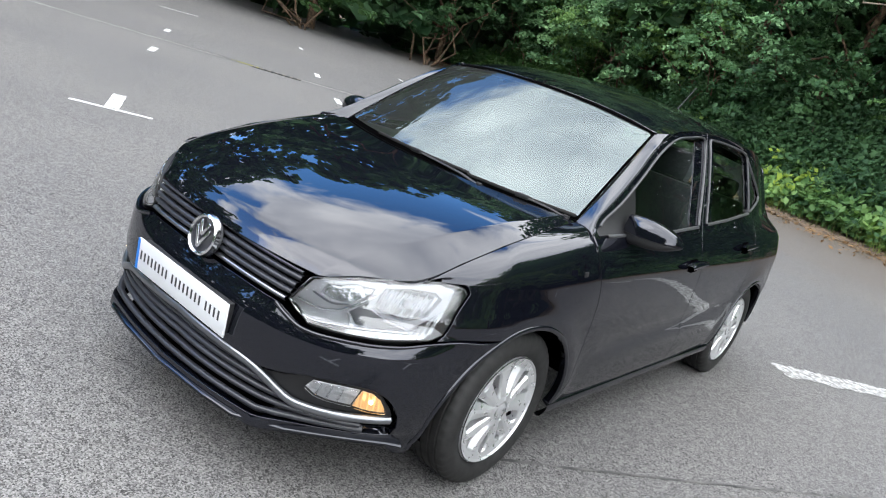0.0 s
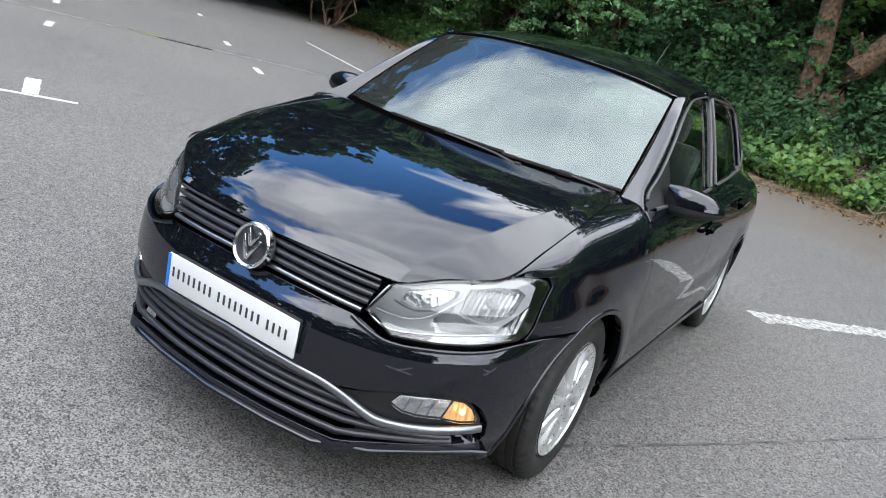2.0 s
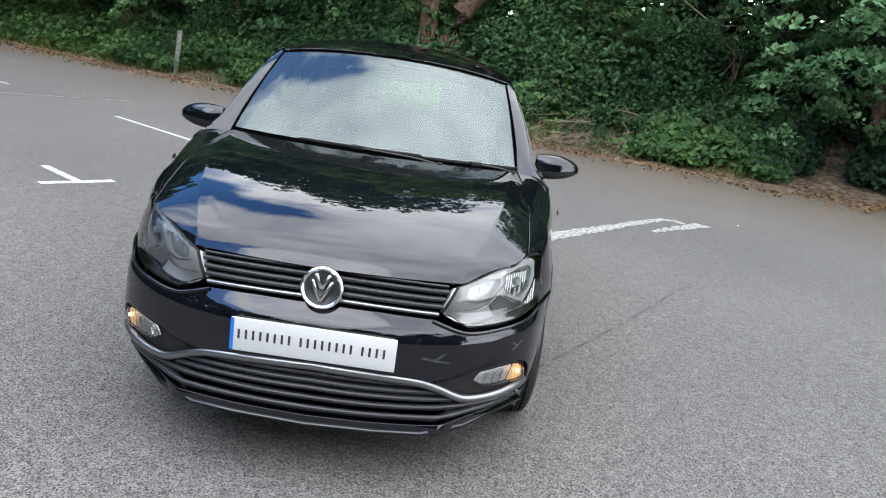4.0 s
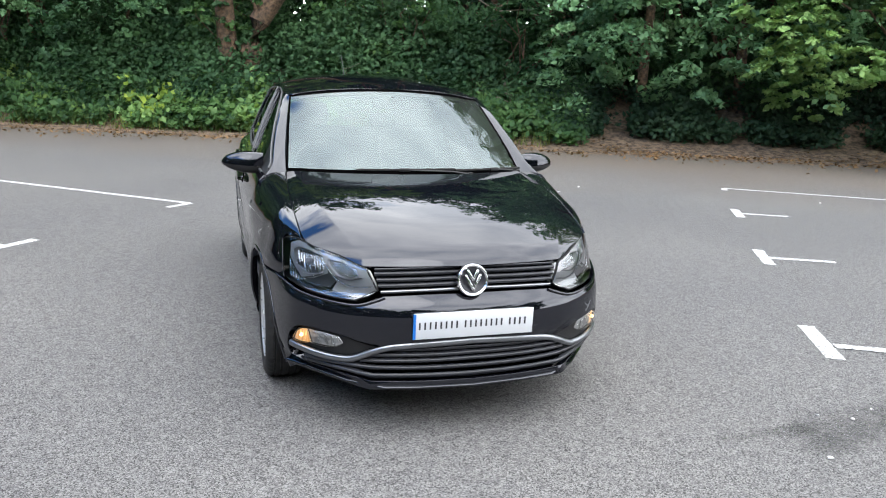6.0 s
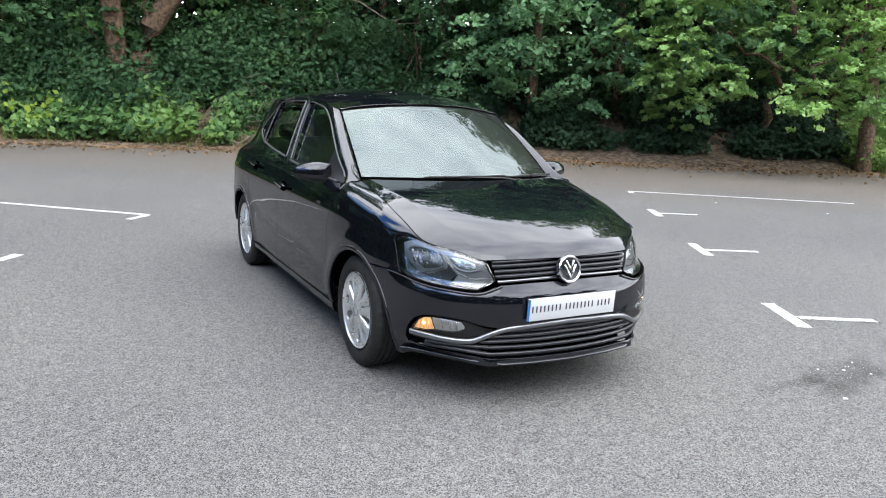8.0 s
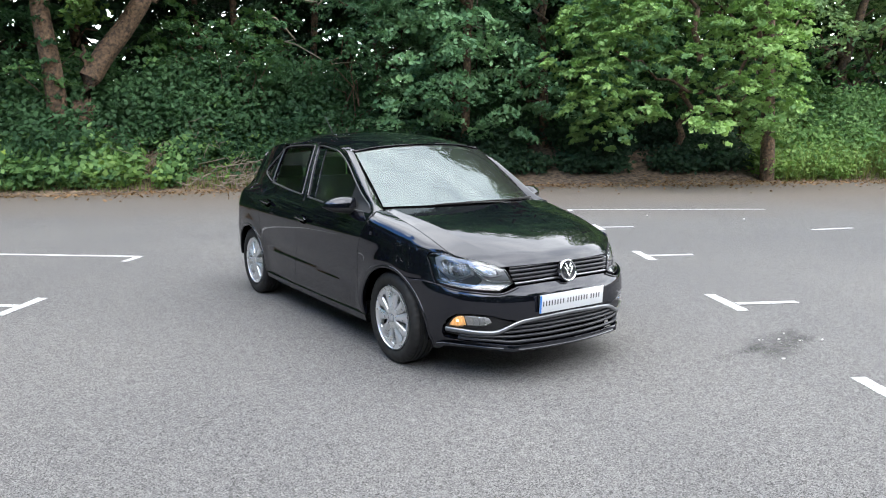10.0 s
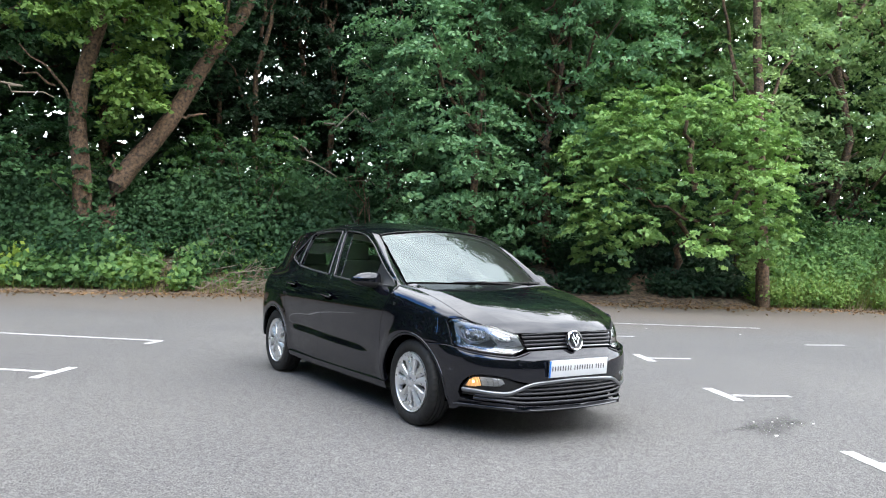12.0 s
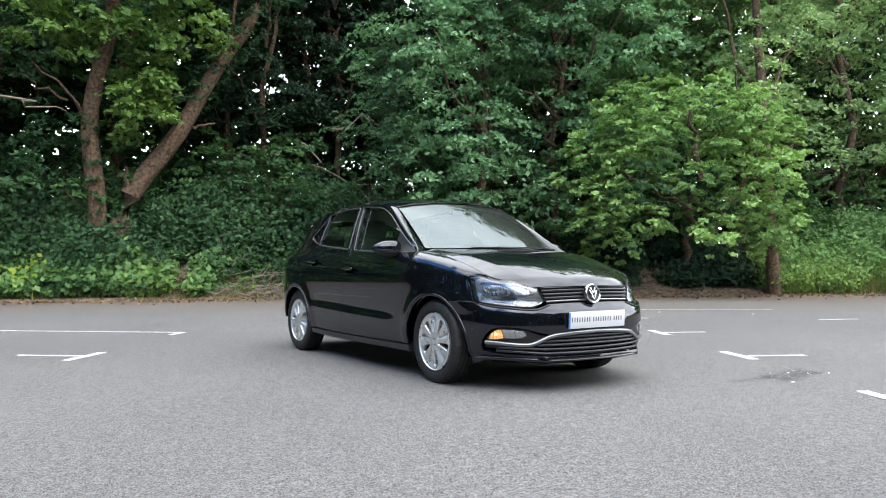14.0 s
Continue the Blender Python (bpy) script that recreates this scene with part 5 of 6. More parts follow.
for side in (1, -1):
    panel("grille_end", [(-0.80, 0.302), (-0.75, 0.304), (-0.55, 0.316), (-0.440, 0.322), (-0.427, 0.30), (-0.432, 0.278), (-0.55, 0.262), (-0.80, 0.252)], PLASTIC, car, side, off=-0.03, gap=0, depth=0)
    fog = panel("fog_lamp", [(-0.865, 0.368), (-0.80, 0.386), (-0.74, 0.411), (-0.62, 0.423), (-0.53, 0.421), (-0.49, 0.403), (-0.452, 0.358), (-0.440, 0.336), (-0.56, 0.333), (-0.66, 0.325), (-0.76, 0.322), (-0.81, 0.338)],
                PLASTIC, car, side, off=-0.016, gap=0, depth=0.02, label="fog lamp and indicator in a black surround")
    clear = [(-0.733, 0.378), (-0.712, 0.407), (-0.63, 0.416), (-0.561, 0.418), (-0.581, 0.360), (-0.66, 0.358), (-0.70, 0.362)]
    amber = [(-0.557, 0.418), (-0.52, 0.413), (-0.49, 0.394), (-0.471, 0.366), (-0.467, 0.350), (-0.52, 0.351), (-0.577, 0.359)]
    panel("reflector", clear, FOG_SHELL, fog, side, off=-0.014, gap=0.002, depth=0.01)
    panel("lens", clear, LENS, fog, side, off=-0.003, gap=0.001, depth=0.004)
    panel("indicator_lens", amber, AMBER, fog, side, off=-0.003, gap=0.001, depth=0.004, label="lit amber indicator")
    q = skin_frame(-0.520, 0.384, -0.010)[0]
    bm = bmesh.new()
    bmesh.ops.create_icosphere(bm, subdivisions=2, radius=0.008)
    bmesh.ops.translate(bm, vec=(q.x * side, q.y, q.z), verts=bm.verts)
    part("bulb", smooth(bm, 80), BULB_LIT, fog)
    panel("indicator_bulb_house", amber, BULB, fog, side, off=-0.0135, gap=0.001, depth=0.0)
    for a in (-0.695, -0.66, -0.625):
        ribbon("fog_rib", [(a, 0.366), (a + 0.012, 0.408)], CHROME, fog, side, 0.006, 0.006, -0.012)

    ribbon("bumper_lip", curved([(-0.895, 0.578), (-0.86, 0.564), (-0.79, 0.546), (-0.67, 0.553), (-0.518, 0.567), (-0.44, 0.584), (-0.36, 0.595), (-0.25, 0.592)]), PAINT, car, side, 0.016, 0.010, -0.001,
           "rounded edge of the bumper under the headlamp", taper=lambda k: 1.0 - 0.6 * k)
    ribbon("arch_lip", arc(0, 0.29, R_ARCH + 0.004, 196, -4, 40), PAINT, car, side, 0.020, 0.005, 0.0, "rolled edge of the wheel arch")
    ribbon("arch_lip", arc(2.47, 0.29, R_ARCH + 0.004, 186, 4, 40), PAINT, car, side, 0.020, 0.005, 0.0, "rolled edge of the wheel arch")

# upper grille between the headlamps
GRILLE = both([(-1.15, 0.702), (-0.95, 0.698), (-0.852, 0.690)]) + both([(-1.15, 0.592), (-0.889, 0.586)])[::-1]
# matt black sheet carries the shade behind the bars
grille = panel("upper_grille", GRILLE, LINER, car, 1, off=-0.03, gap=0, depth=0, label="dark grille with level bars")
for z, reach in ((0.628, -0.872), (0.653, -0.866), (0.678, -0.858)):
    ribbon("bar", both([(-1.15 + (reach + 1.15) * i / 8, z - 0.006 * (i / 8) ** 2) for i in range(9)]), SLAT, grille, 1, 0.019, 0.014, -0.016)
ribbon("chrome_bar", both([(-1.15 + 0.268 * i / 8, 0.606 - 0.008 * (i / 8) ** 2) for i in range(9)]), MATT_CHROME, grille, 1, 0.016, 0.010, -0.008, "bright lower bar")
ribbon("edge_bar", both([(-1.15 + 0.29 * i / 8, 0.697 - 0.007 * (i / 8) ** 2) for i in range(9)]), SLAT, grille, 1, 0.010, 0.010, -0.010)


def stand_at(bm, m):
    bmesh.ops.transform(bm, matrix=m, verts=bm.verts)
    return bm


BADGE = pose(0, -0.774, 0.646, -12, 0, 0)
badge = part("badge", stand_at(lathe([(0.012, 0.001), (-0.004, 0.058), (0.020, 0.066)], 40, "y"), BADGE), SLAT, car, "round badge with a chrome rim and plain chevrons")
part("badge_ring", stand_at(lathe([(0.010, 0.068), (-0.008, 0.067), (-0.012, 0.062), (-0.008, 0.056), (0.0, 0.055)], 40, "y"), BADGE), CHROME, badge)
for tip, arm in ((-0.002, 0.050), (-0.042, 0.072)):
    for lean in (1, -1):
        stroke_bm = box(0, -0.008, arm / 2, 0.011, 0.010, arm, 0.002)
        stand_at(stroke_bm, pose(0, 0, tip, 0, lean * 27, 0))
        part("badge_chevron", stand_at(stroke_bm, BADGE), CHROME, badge)

# front plate
plate = part("front_plate", box(0, -0.8225, 0.474, 0.522, 0.007, 0.112, 0.003, (3, 0, 0)), PLATE, car, "white front plate with dark bars and a thin blue edge")
part("blue_edge", box(-0.2565, -0.8265, 0.474, 0.011, 0.003, 0.108, 0, (3, 0, 0)), PLATE_BLUE, plate)
part("plate_carrier", box(0, -0.805, 0.476, 0.50, 0.024, 0.10, 0.004, (3, 0, 0)), PLASTIC, plate)
x = -0.2345
for word in (8, 8, 4):
    for k in range(word):
        part("bar", box(x, -0.8267, 0.476, 0.0070, 0.002, 0.031, 0, (3, 0, 0)), INK, plate)
        x += 0.0226
    x += 0.014

# headlamps
for side in (1, -1):
    lamp = panel("headlight", LAMP, REFLECTOR, car, side, off=-0.045, gap=0.004, depth=0, label="clear headlamp with bright reflectors and a grey surround")
    panel("bezel", LAMP, PLASTIC, lamp, side, [shrunk(dense(LAMP, 0.02), 0.004)], off=-0.001, gap=0.001, depth=0.055, step=0.02)
    OUTER = [(-0.650, 0.660), (-0.638, 0.722), (-0.56, 0.736), (-0.49, 0.736), (-0.456, 0.718), (-0.488, 0.660), (-0.556, 0.630), (-0.610, 0.638)]
    INNER = [(-0.800, 0.655), (-0.790, 0.690), (-0.72, 0.713), (-0.662, 0.712), (-0.664, 0.692), (-0.712, 0.650), (-0.76, 0.640)]
    panel("inner_surround", [(-0.872, 0.606), (-0.840, 0.684), (-0.70, 0.728), (-0.645, 0.735), (-0.652, 0.690), (-0.715, 0.622), (-0.69, 0.590), (-0.79, 0.572)], LAMP_GREY, lamp, side, [INNER], off=-0.014, gap=0.0, depth=0.02)
    panel("outer_surround", [(-0.648, 0.728), (-0.60, 0.748), (-0.49, 0.760), (-0.428, 0.740), (-0.436, 0.69), (-0.535, 0.615), (-0.600, 0.622), (-0.664, 0.655)], LAMP_GREY, lamp, side, [OUTER], off=-0.016, gap=0.0, depth=0.02)
    panel("divider", [(-0.712, 0.628), (-0.660, 0.690), (-0.654, 0.662), (-0.600, 0.632), (-0.540, 0.618), (-0.545, 0.606), (-0.680, 0.600)], LAMP_DARK, lamp, side, off=-0.019, gap=0, depth=0, label="dark wedge between the two reflectors")
    panel("side_reflector", [(-0.538, 0.602), (-0.432, 0.690), (-0.462, 0.612)], FLUTED, lamp, side, off=-0.012, gap=0, depth=0, label="ribbed side reflector")
    panel("reflector", shrunk(OUTER, -0.004), FLUTED, lamp, side, off=-0.034, gap=0, depth=0, label="fluted main reflector")
    panel("reflector", shrunk(INNER, -0.004), REFLECTOR, lamp, side, off=-0.030, gap=0, depth=0)
    for s0, z0, r0 in ((-0.560, 0.688, 0.016),):
        q = skin_frame(s0, z0, -0.026)[0]
        bm = lathe([(-0.012, 0.001), (-0.006, r0 * 0.8), (0.004, r0), (0.010, r0)], 18, "y")
        bmesh.ops.translate(bm, vec=(q.x * side, q.y, q.z), verts=bm.verts)
        part("bulb", bm, LAMP_GREY, lamp)
    for k in range(5):                              # stepped facets of the main reflector
        u = -0.612 + 0.027 * k
        ribbon("facet", [(u, 0.728 - 0.002 * k), (u + 0.019, 0.7275 - 0.002 * k)], LAMP_DARK, lamp, side, 0.011, 0.004, -0.031)
    for k in range(4):
        u = -0.585 + 0.030 * k
        ribbon("facet", [(u, 0.646 + 0.004 * k), (u + 0.016, 0.668 + 0.004 * k)], LAMP_DARK, lamp, side, 0.010, 0.004, -0.031)
    ribbon("light_guide", curved([(-0.868, 0.605), (-0.845, 0.588), (-0.80, 0.577), (-0.68, 0.591), (-0.55, 0.606), (-0.535, 0.606)]), CHROME, lamp, side, 0.010, 0.006, -0.007)
    ribbon("light_guide", curved([(-0.850, 0.617), (-0.80, 0.612), (-0.76, 0.616), (-0.72, 0.634), (-0.650, 0.696)]), CHROME, lamp, side, 0.008, 0.006, -0.007)
    ribbon("light_guide", curved([(-0.655, 0.655), (-0.610, 0.632), (-0.545, 0.614)]), CHROME, lamp, side, 0.007, 0.006, -0.007)
    ribbon("light_guide", curved([(-0.815, 0.652), (-0.76, 0.638), (-0.712, 0.650)]), MATT_CHROME, lamp, side, 0.005, 0.005, -0.009)
    panel("lens", LAMP, LENS, lamp, side, off=0.001, gap=0.003, depth=0.004)

# wings, doors and rear sides


def wing_z(s):
    return 0.768 + 0.117 * max(0.0, (s + 0.5) / 0.8) ** 1.6


WING_TOP = [(0.30 - 0.7 * i / 30, wing_z(0.30 - 0.7 * i / 30)) for i in range(31)]
for side in (1, -1):
    wing = panel("front_wing", [(-0.437, 0.592), (-0.36, 0.602), (-0.25, 0.600)] + ARCH_F + SHUT_FRONT + WING_TOP[1:] + [(-0.42, 0.7720), (-0.392, 0.7640), (-0.373, 0.748), (-0.372, 0.741), (-0.400, 0.680), (-0.426, 0.612)], PAINT, car, side, depth=0.03, step=0.028)
    upper = spline([(0.664, -0.470, 0.764), (0.671, -0.30, 0.823), (0.675, -0.09, 0.881), (0.668, 0.15, 0.926), (0.655, 0.330, 0.951)])
    rows = []
    for i in range(31):
        s = -0.50 + 0.795 * i / 30
        z = wing_z(s) - 0.0015
        p = Vector(skin(s, z))
        t = (p - Vector(skin(s, z - 0.015))).normalized()
        q = upper(i / 30)
        c = p + t * (q - p).length * 0.48
        rows.append([p * (1 - k) ** 2 + c * 2 * k * (1 - k) + q * k * k for k in [j / 8 for j in range(9)]])
    sheet("wing_top", [[Vector((p.x * side, p.y, p.z)) for p in r] for r in rows], PAINT, wing, "", 0.008, Vector((0.4 * side, 0, 1)))
    part("wing_badge", box(side * 0.8365, 0.19, 0.826, 0.004, 0.028, 0.020, 0.002, (0, -side * 8, 0)), PLASTIC, wing)

    door = panel("front_door", SHUT_FRONT + [(0.288, 0.93)] + FRAME_F[:-1] + SHUT_MID[::-1], PAINT, car, side, [GLASS_F], depth=0.03)
    panel("window", shrunk(dense(GLASS_F, 0.03), -0.006), GLASS, door, side, off=-0.010, gap=0, depth=0, step=0.05, label="tinted side glass")
    ribbon("window_seal", [(0.39, 0.938), (0.70, 0.944), (1.0, 0.951), (1.31, 0.967)], SEAL, door, side, 0.014, 0.007, 0.001, "grey waist strip")
    ribbon("frame_seal", curved([(0.37, 0.965), (0.53, 1.043), (0.72, 1.155), (0.90, 1.252), (1.10, 1.320), (1.30, 1.344), (1.45, 1.352), (1.470, 1.338), (1.325, 0.975)]), SEAL, door, side, 0.008, 0.006, 0.001)
    panel("mirror_base", [(0.335, 0.952), (0.53, 1.035), (0.66, 1.110), (0.655, 0.946), (0.335, 0.940)], PLASTIC, door, side, off=-0.004, gap=0.001, depth=0.006, label="black triangle behind the mirror")
    panel("pillar_cover", [(1.335, 1.325), (1.46, 1.342), (1.452, 1.31), (1.316, 0.974), (1.21, 0.968)], PAINT, door, side, off=-0.005, gap=0, depth=0.004, label="gloss black pillar cover")
    rear = panel("rear_door", SHUT_MID + FRAME_R[1:18] + curved([(2.165, 1.33), (2.215, 1.20), (2.225, 1.0), (2.205, 0.72), (2.185, 0.60)]) + arc(2.47, 0.29, R_ARCH + 0.02, 130, 187, 16) + [(1.48, 0.245)],
                 PAINT, car, side, [GLASS_R], depth=0.03)
    panel("window", shrunk(dense(GLASS_R, 0.03), -0.006), GLASS, rear, side, off=-0.010, gap=0, depth=0, step=0.05, label="tinted side glass")
    ribbon("window_seal", [(1.43, 0.976), (1.75, 0.996), (2.11, 1.026)], SEAL, rear, side, 0.014, 0.007, 0.001, "grey waist strip")
    ribbon("frame_seal", curved([(1.430, 0.980), (1.543, 1.340), (1.56, 1.352), (1.85, 1.346), (2.10, 1.325), (2.138, 1.30), (2.122, 1.035)]), SEAL, rear, side, 0.008, 0.006, 0.001)
    panel("pillar_cover", [(1.552, 1.345), (1.60, 1.343), (1.50, 0.981), (1.435, 0.977)], PAINT, rear, side, off=-0.005, gap=0, depth=0.004, label="gloss black pillar cover")
    for d, s0, z0 in ((door, 1.275, 0.800), (rear, 2.045, 0.858)):
        # flat matt black sheet on the skin for shade in the grip recess
        cup = panel("handle_cup_shade", [(s0 - 0.07, z0 - 0.022), (s0 - 0.05, z0 + 0.028), (s0 + 0.03, z0 + 0.030), (s0 + 0.06, z0 + 0.01), (s0 + 0.05, z0 - 0.025), (s0 - 0.02, z0 - 0.032)], LINER, d, side, off=0.0015, gap=0, depth=0.002)
        ribbon("handle", curved([(s0 - 0.095, z0 - 0.004), (s0 - 0.05, z0 + 0.002), (s0 + 0.04, z0 + 0.006), (s0 + 0.10, z0 + 0.008)]), PAINT, d, side, 0.030, 0.020, 0.018,
               taper=lambda k: 0.75 + 0.5 * math.sin(math.pi * min(1, k * 1.1)))
    quarter_front = curved([(2.185, 0.60), (2.205, 0.72), (2.225, 1.0), (2.215, 1.20), (2.165, 1.33), (2.10, 1.348)])
    quarter = panel("rear_wing", arc(2.47, 0.29, R_ARCH, 130, 3) + [(2.83, 0.31), (3.02, 0.315), (3.02, 0.62), (3.03, 0.95), (2.93, 1.12), (2.80, 1.240), (2.60, 1.308), (2.3, 1.350)] + quarter_front[::-1], PAINT, car, side,
                    [shrunk(GLASS_Q, -0.004)], depth=0.03)
    panel("window", shrunk(dense(GLASS_Q, 0.03), -0.01), GLASS, quarter, side, off=-0.008, gap=0, depth=0, step=0.05, label="small fixed corner glass")
    ribbon("frame_seal", curved([(2.15, 1.035), (2.39, 1.092), (2.405, 1.117), (2.22, 1.247), (2.155, 1.307)], 0.01), SEAL, quarter, side, 0.012, 0.006, 0.0)
    ribbon("sill", [(0.33, 0.222), (1.0, 0.216), (1.6, 0.216), (2.10, 0.226)], PAINT, car, side, 0.075, 0.018, -0.004, "black sill under the doors")
    for yc in (0.0, 2.47):
        bm = bmesh.new()
        n = 24
        a = [bm.verts.new((side * (0.79 if abs(i - n / 2) < 0.22 * n else 0.735), yc + (R_ARCH + 0.006) * math.cos(math.pi * (1.13 * i / n - 0.065)), 0.29 + (R_ARCH + 0.006) * math.sin(math.pi * (1.13 * i / n - 0.065)))) for i in range(n + 1)]
        b = [bm.verts.new((side * 0.52, v.co.y, v.co.z)) for v in a]
        for i in range(n):
            bm.faces.new((a[i], a[i + 1], b[i + 1], b[i]))
        bm.faces.new(b)
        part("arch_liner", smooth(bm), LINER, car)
    # pillar between windscreen and door
    inner = spline([(0.652, 0.345, 0.950), (0.640, 0.50, 1.055), (0.612, 0.70, 1.185), (0.575, 0.915, 1.322)])
    rows = []
    for i in range(25):
        k = i / 24
        j = k * (len(FRAME_F) - 1) * 0.665
        a, b = FRAME_F[int(j)], FRAME_F[min(int(j) + 1, len(FRAME_F) - 1)]
        f = j - int(j)
        p = Vector(skin(a[0] + (b[0] - a[0]) * f, a[1] + (b[1] - a[1]) * f))
        q = inner(k)
        mid = (p + q) / 2 + Vector((0.034, -0.008, 0.012))
        rows.append([p * (1 - u) ** 2 + mid * 2 * u * (1 - u) + q * u * u for u in [m / 8 for m in range(9)]])
    pillar = sheet("windscreen_pillar", [[Vector((p.x * side, p.y, p.z)) for p in r[:5]] for r in rows], PAINT, car, "", 0.004, Vector((side, -0.5, 0.6)))
    sheet("pillar_trim", [[Vector((p.x * side, p.y, p.z)) for p in r[4:]] for r in rows], PAINT, pillar, "gloss black strip beside the windscreen", 0.004, Vector((side, -0.5, 0.6)))
    corner = [[Vector(q) for q in r] for r in (
        [skin(0.285, 0.888), skin(0.287, 0.91), skin(0.288, 0.936)], [(0.73, 0.30, 0.932), (0.73, 0.305, 0.938), (0.73, 0.315, 0.950)], [(0.655, 0.330, 0.9505), (0.655, 0.337, 0.951), (0.652, 0.345, 0.951)])]
    sheet("pillar_foot", [[Vector((p.x * side, p.y, p.z)) for p in r] for r in corner], PAINT, car, "", 0.006, Vector((side, 0, 1)))

# roof
roof_mid = spline([(0, 0.845, 1.374), (0, 1.05, 1.412), (0, 1.45, 1.446), (0, 2.0, 1.445), (0, 2.5, 1.400), (0, 2.82, 1.338)])
rows = []
EDGE = curved([(0.885, 1.278), (1.10, 1.345), (1.30, 1.369), (1.515, 1.378), (1.85, 1.373), (2.10, 1.351), (2.55, 1.316), (2.79, 1.246)], 0.05)
for i in range(37):
    k = i / 36
    c = roof_mid(k)
    j = k * (len(EDGE) - 1)
    a, b = EDGE[int(j)], EDGE[min(int(j) + 1, len(EDGE) - 1)]
    e = Vector(skin(a[0] + (b[0] - a[0]) * (j - int(j)), a[1] + (b[1] - a[1]) * (j - int(j)))) + Vector((-0.002, 0, 0.001))
    if k < 0.12:
        e = e.lerp(Vector((0.575, 0.925, 1.326)), (1 - k / 0.12) ** 1.5)
    half = [Vector((e.x * u, c.y + (e.y - c.y) * u**2, c.z + (e.z - c.z) * u**2.7)) for u in [m / 16 for m in range(17)]]
    rows.append([Vector((-p.x, p.y, p.z)) for p in half[:0:-1]] + half)
sheet("roof", rows, PAINT, car, "gloss black roof", 0.012)
sheet("headliner", [[p + Vector((0, 0.03 if i == 0 else 0, -0.035)) for p in r[2:-2]] for i, r in enumerate(rows)], HEADLINER, car, "", 0)
part("aerial", tube([(0, 2.42, 1.415), (0, 2.44, 1.44), (0, 2.60, 1.595)], 0.0055, 8, 0.45), PLASTIC, car, "short black roof aerial")

# windscreen, its black border, and the cowl below it
def screen_row(v, shrink=0.0, lift=0.0):
    c = Vector((0, 0.170, 0.957)).lerp(Vector((0, 0.842, 1.372)), v) + Vector((0, -0.02, 0.03)) * 4 * v * (1 - v) * 0.5
    e = Vector((0.650, 0.352, 0.953)).lerp(Vector((0.573, 0.922, 1.323)), v) + Vector((0.008, -0.01, 0.016)) * 4 * v * (1 - v) * 0.5
    lift_by = Vector((0, -0.5, 0.86)) * lift
    return [Vector((e.x * u, c.y + (e.y - c.y) * abs(u) ** 2.1, c.z + (e.z - c.z) * abs(u) ** 2.1)) + lift_by for u in [(m / 14 - 1) * (1 - shrink) for m in range(29)]]


UP_FRONT = Vector((0, -0.5, 0.86))
sheet("windscreen", [screen_row(i / 20) for i in range(21)], SCREEN, car, "raked windscreen mirroring bright sky", 0, UP_FRONT)
for a, b in ((0.0, 0.035), (0.97, 1.0)):
    sheet("screen_border", [screen_row(a + (b - a) * i / 4, 0, 0.0025) for i in range(5)], LINER, car, "", 0, UP_FRONT)
for side in (1, -1):
    edge = []
    for i in range(21):
        r = screen_row(i / 20, 0, 0.0025)
        p, q = (r[-1], r[-2]) if side > 0 else (r[0], r[1])
        edge.append([p, p.lerp(q, 0.22)])
    sheet("screen_border", edge, LINER, car, "", 0, UP_FRONT)
cowl_rows = []
for k in range(5):
    base = screen_row(0.0)
    cowl_rows.append([p + Vector((0, -0.055 * k / 4, -0.016 * (k / 4) ** 0.7)) for p in base])
sheet("cowl", cowl_rows, LINER, car, "black tray under the windscreen", 0)

def wiper(pivot, bend, clip, ends):
    w = part("wiper", tube([pivot, bend, clip], 0.009, 8, 0.7, 0.6), PLASTIC, car, "black wiper resting at the foot of the windscreen")
    part("blade", tube([ends[0], clip, ends[1]], 0.0065, 6, 1.0), RUBBER, w)
    d = Vector(ends[1]) - Vector(ends[0])
    part("clip", box(*clip, 0.055, 0.020, 0.018, 0.004, (0, 0, math.degrees(math.atan2(d.y, d.x)))), PLASTIC, w)
    part("pivot", lathe([(0, 0.001), (0.010, 0.012), (-0.02, 0.016)], 14, "z"), PLASTIC, w).location = pivot


wiper((0.30, 0.168, 0.958), (0.20, 0.170, 0.972), (-0.058, 0.186, 0.979), ((-0.31, 0.215, 0.977), (0.22, 0.196, 0.982)))
wiper((0.625, 0.305, 0.955), (0.57, 0.275, 0.968), (0.456, 0.238, 0.977), ((0.22, 0.186, 0.977), (0.645, 0.335, 0.972)))

# tail
panel("rear_bumper", [(3.02, 0.315), (3.7, 0.32), (4.38, 0.315), (4.38, 0.62), (3.7, 0.62), (3.02, 0.62)], PAINT, car, 1, depth=0.02, step=0.06)
panel("tailgate", [(3.02, 0.63), (4.38, 0.63), (4.35, 0.95), (4.47, 1.12), (4.60, 1.215), (4.3, 1.258), (3.7, 1.322), (3.1, 1.258), (2.80, 1.215), (2.93, 1.12), (3.03, 0.95)], PAINT, car, 1,
      [[(3.2, 0.98), (4.2, 0.98), (4.22, 1.215), (3.7, 1.265), (3.18, 1.215)]], depth=0.02, step=0.06)
panel("rear_window", [(3.19, 0.97), (4.21, 0.97), (4.23, 1.225), (3.7, 1.275), (3.17, 1.225)], GLASS, car, 1, off=-0.006, gap=0, depth=0, step=0.08)
part("underbody", box(0, 1.15, 0.26, 1.05, 3.5, 0.10, 0.03), LINER, car)
part("engine_bay", box(0, -0.12, 0.46, 0.90, 0.70, 0.36, 0.04), LINER, car)
part("floor_pan", box(0, 1.55, 0.27, 1.50, 1.75, 0.06, 0.02), LINER, car)

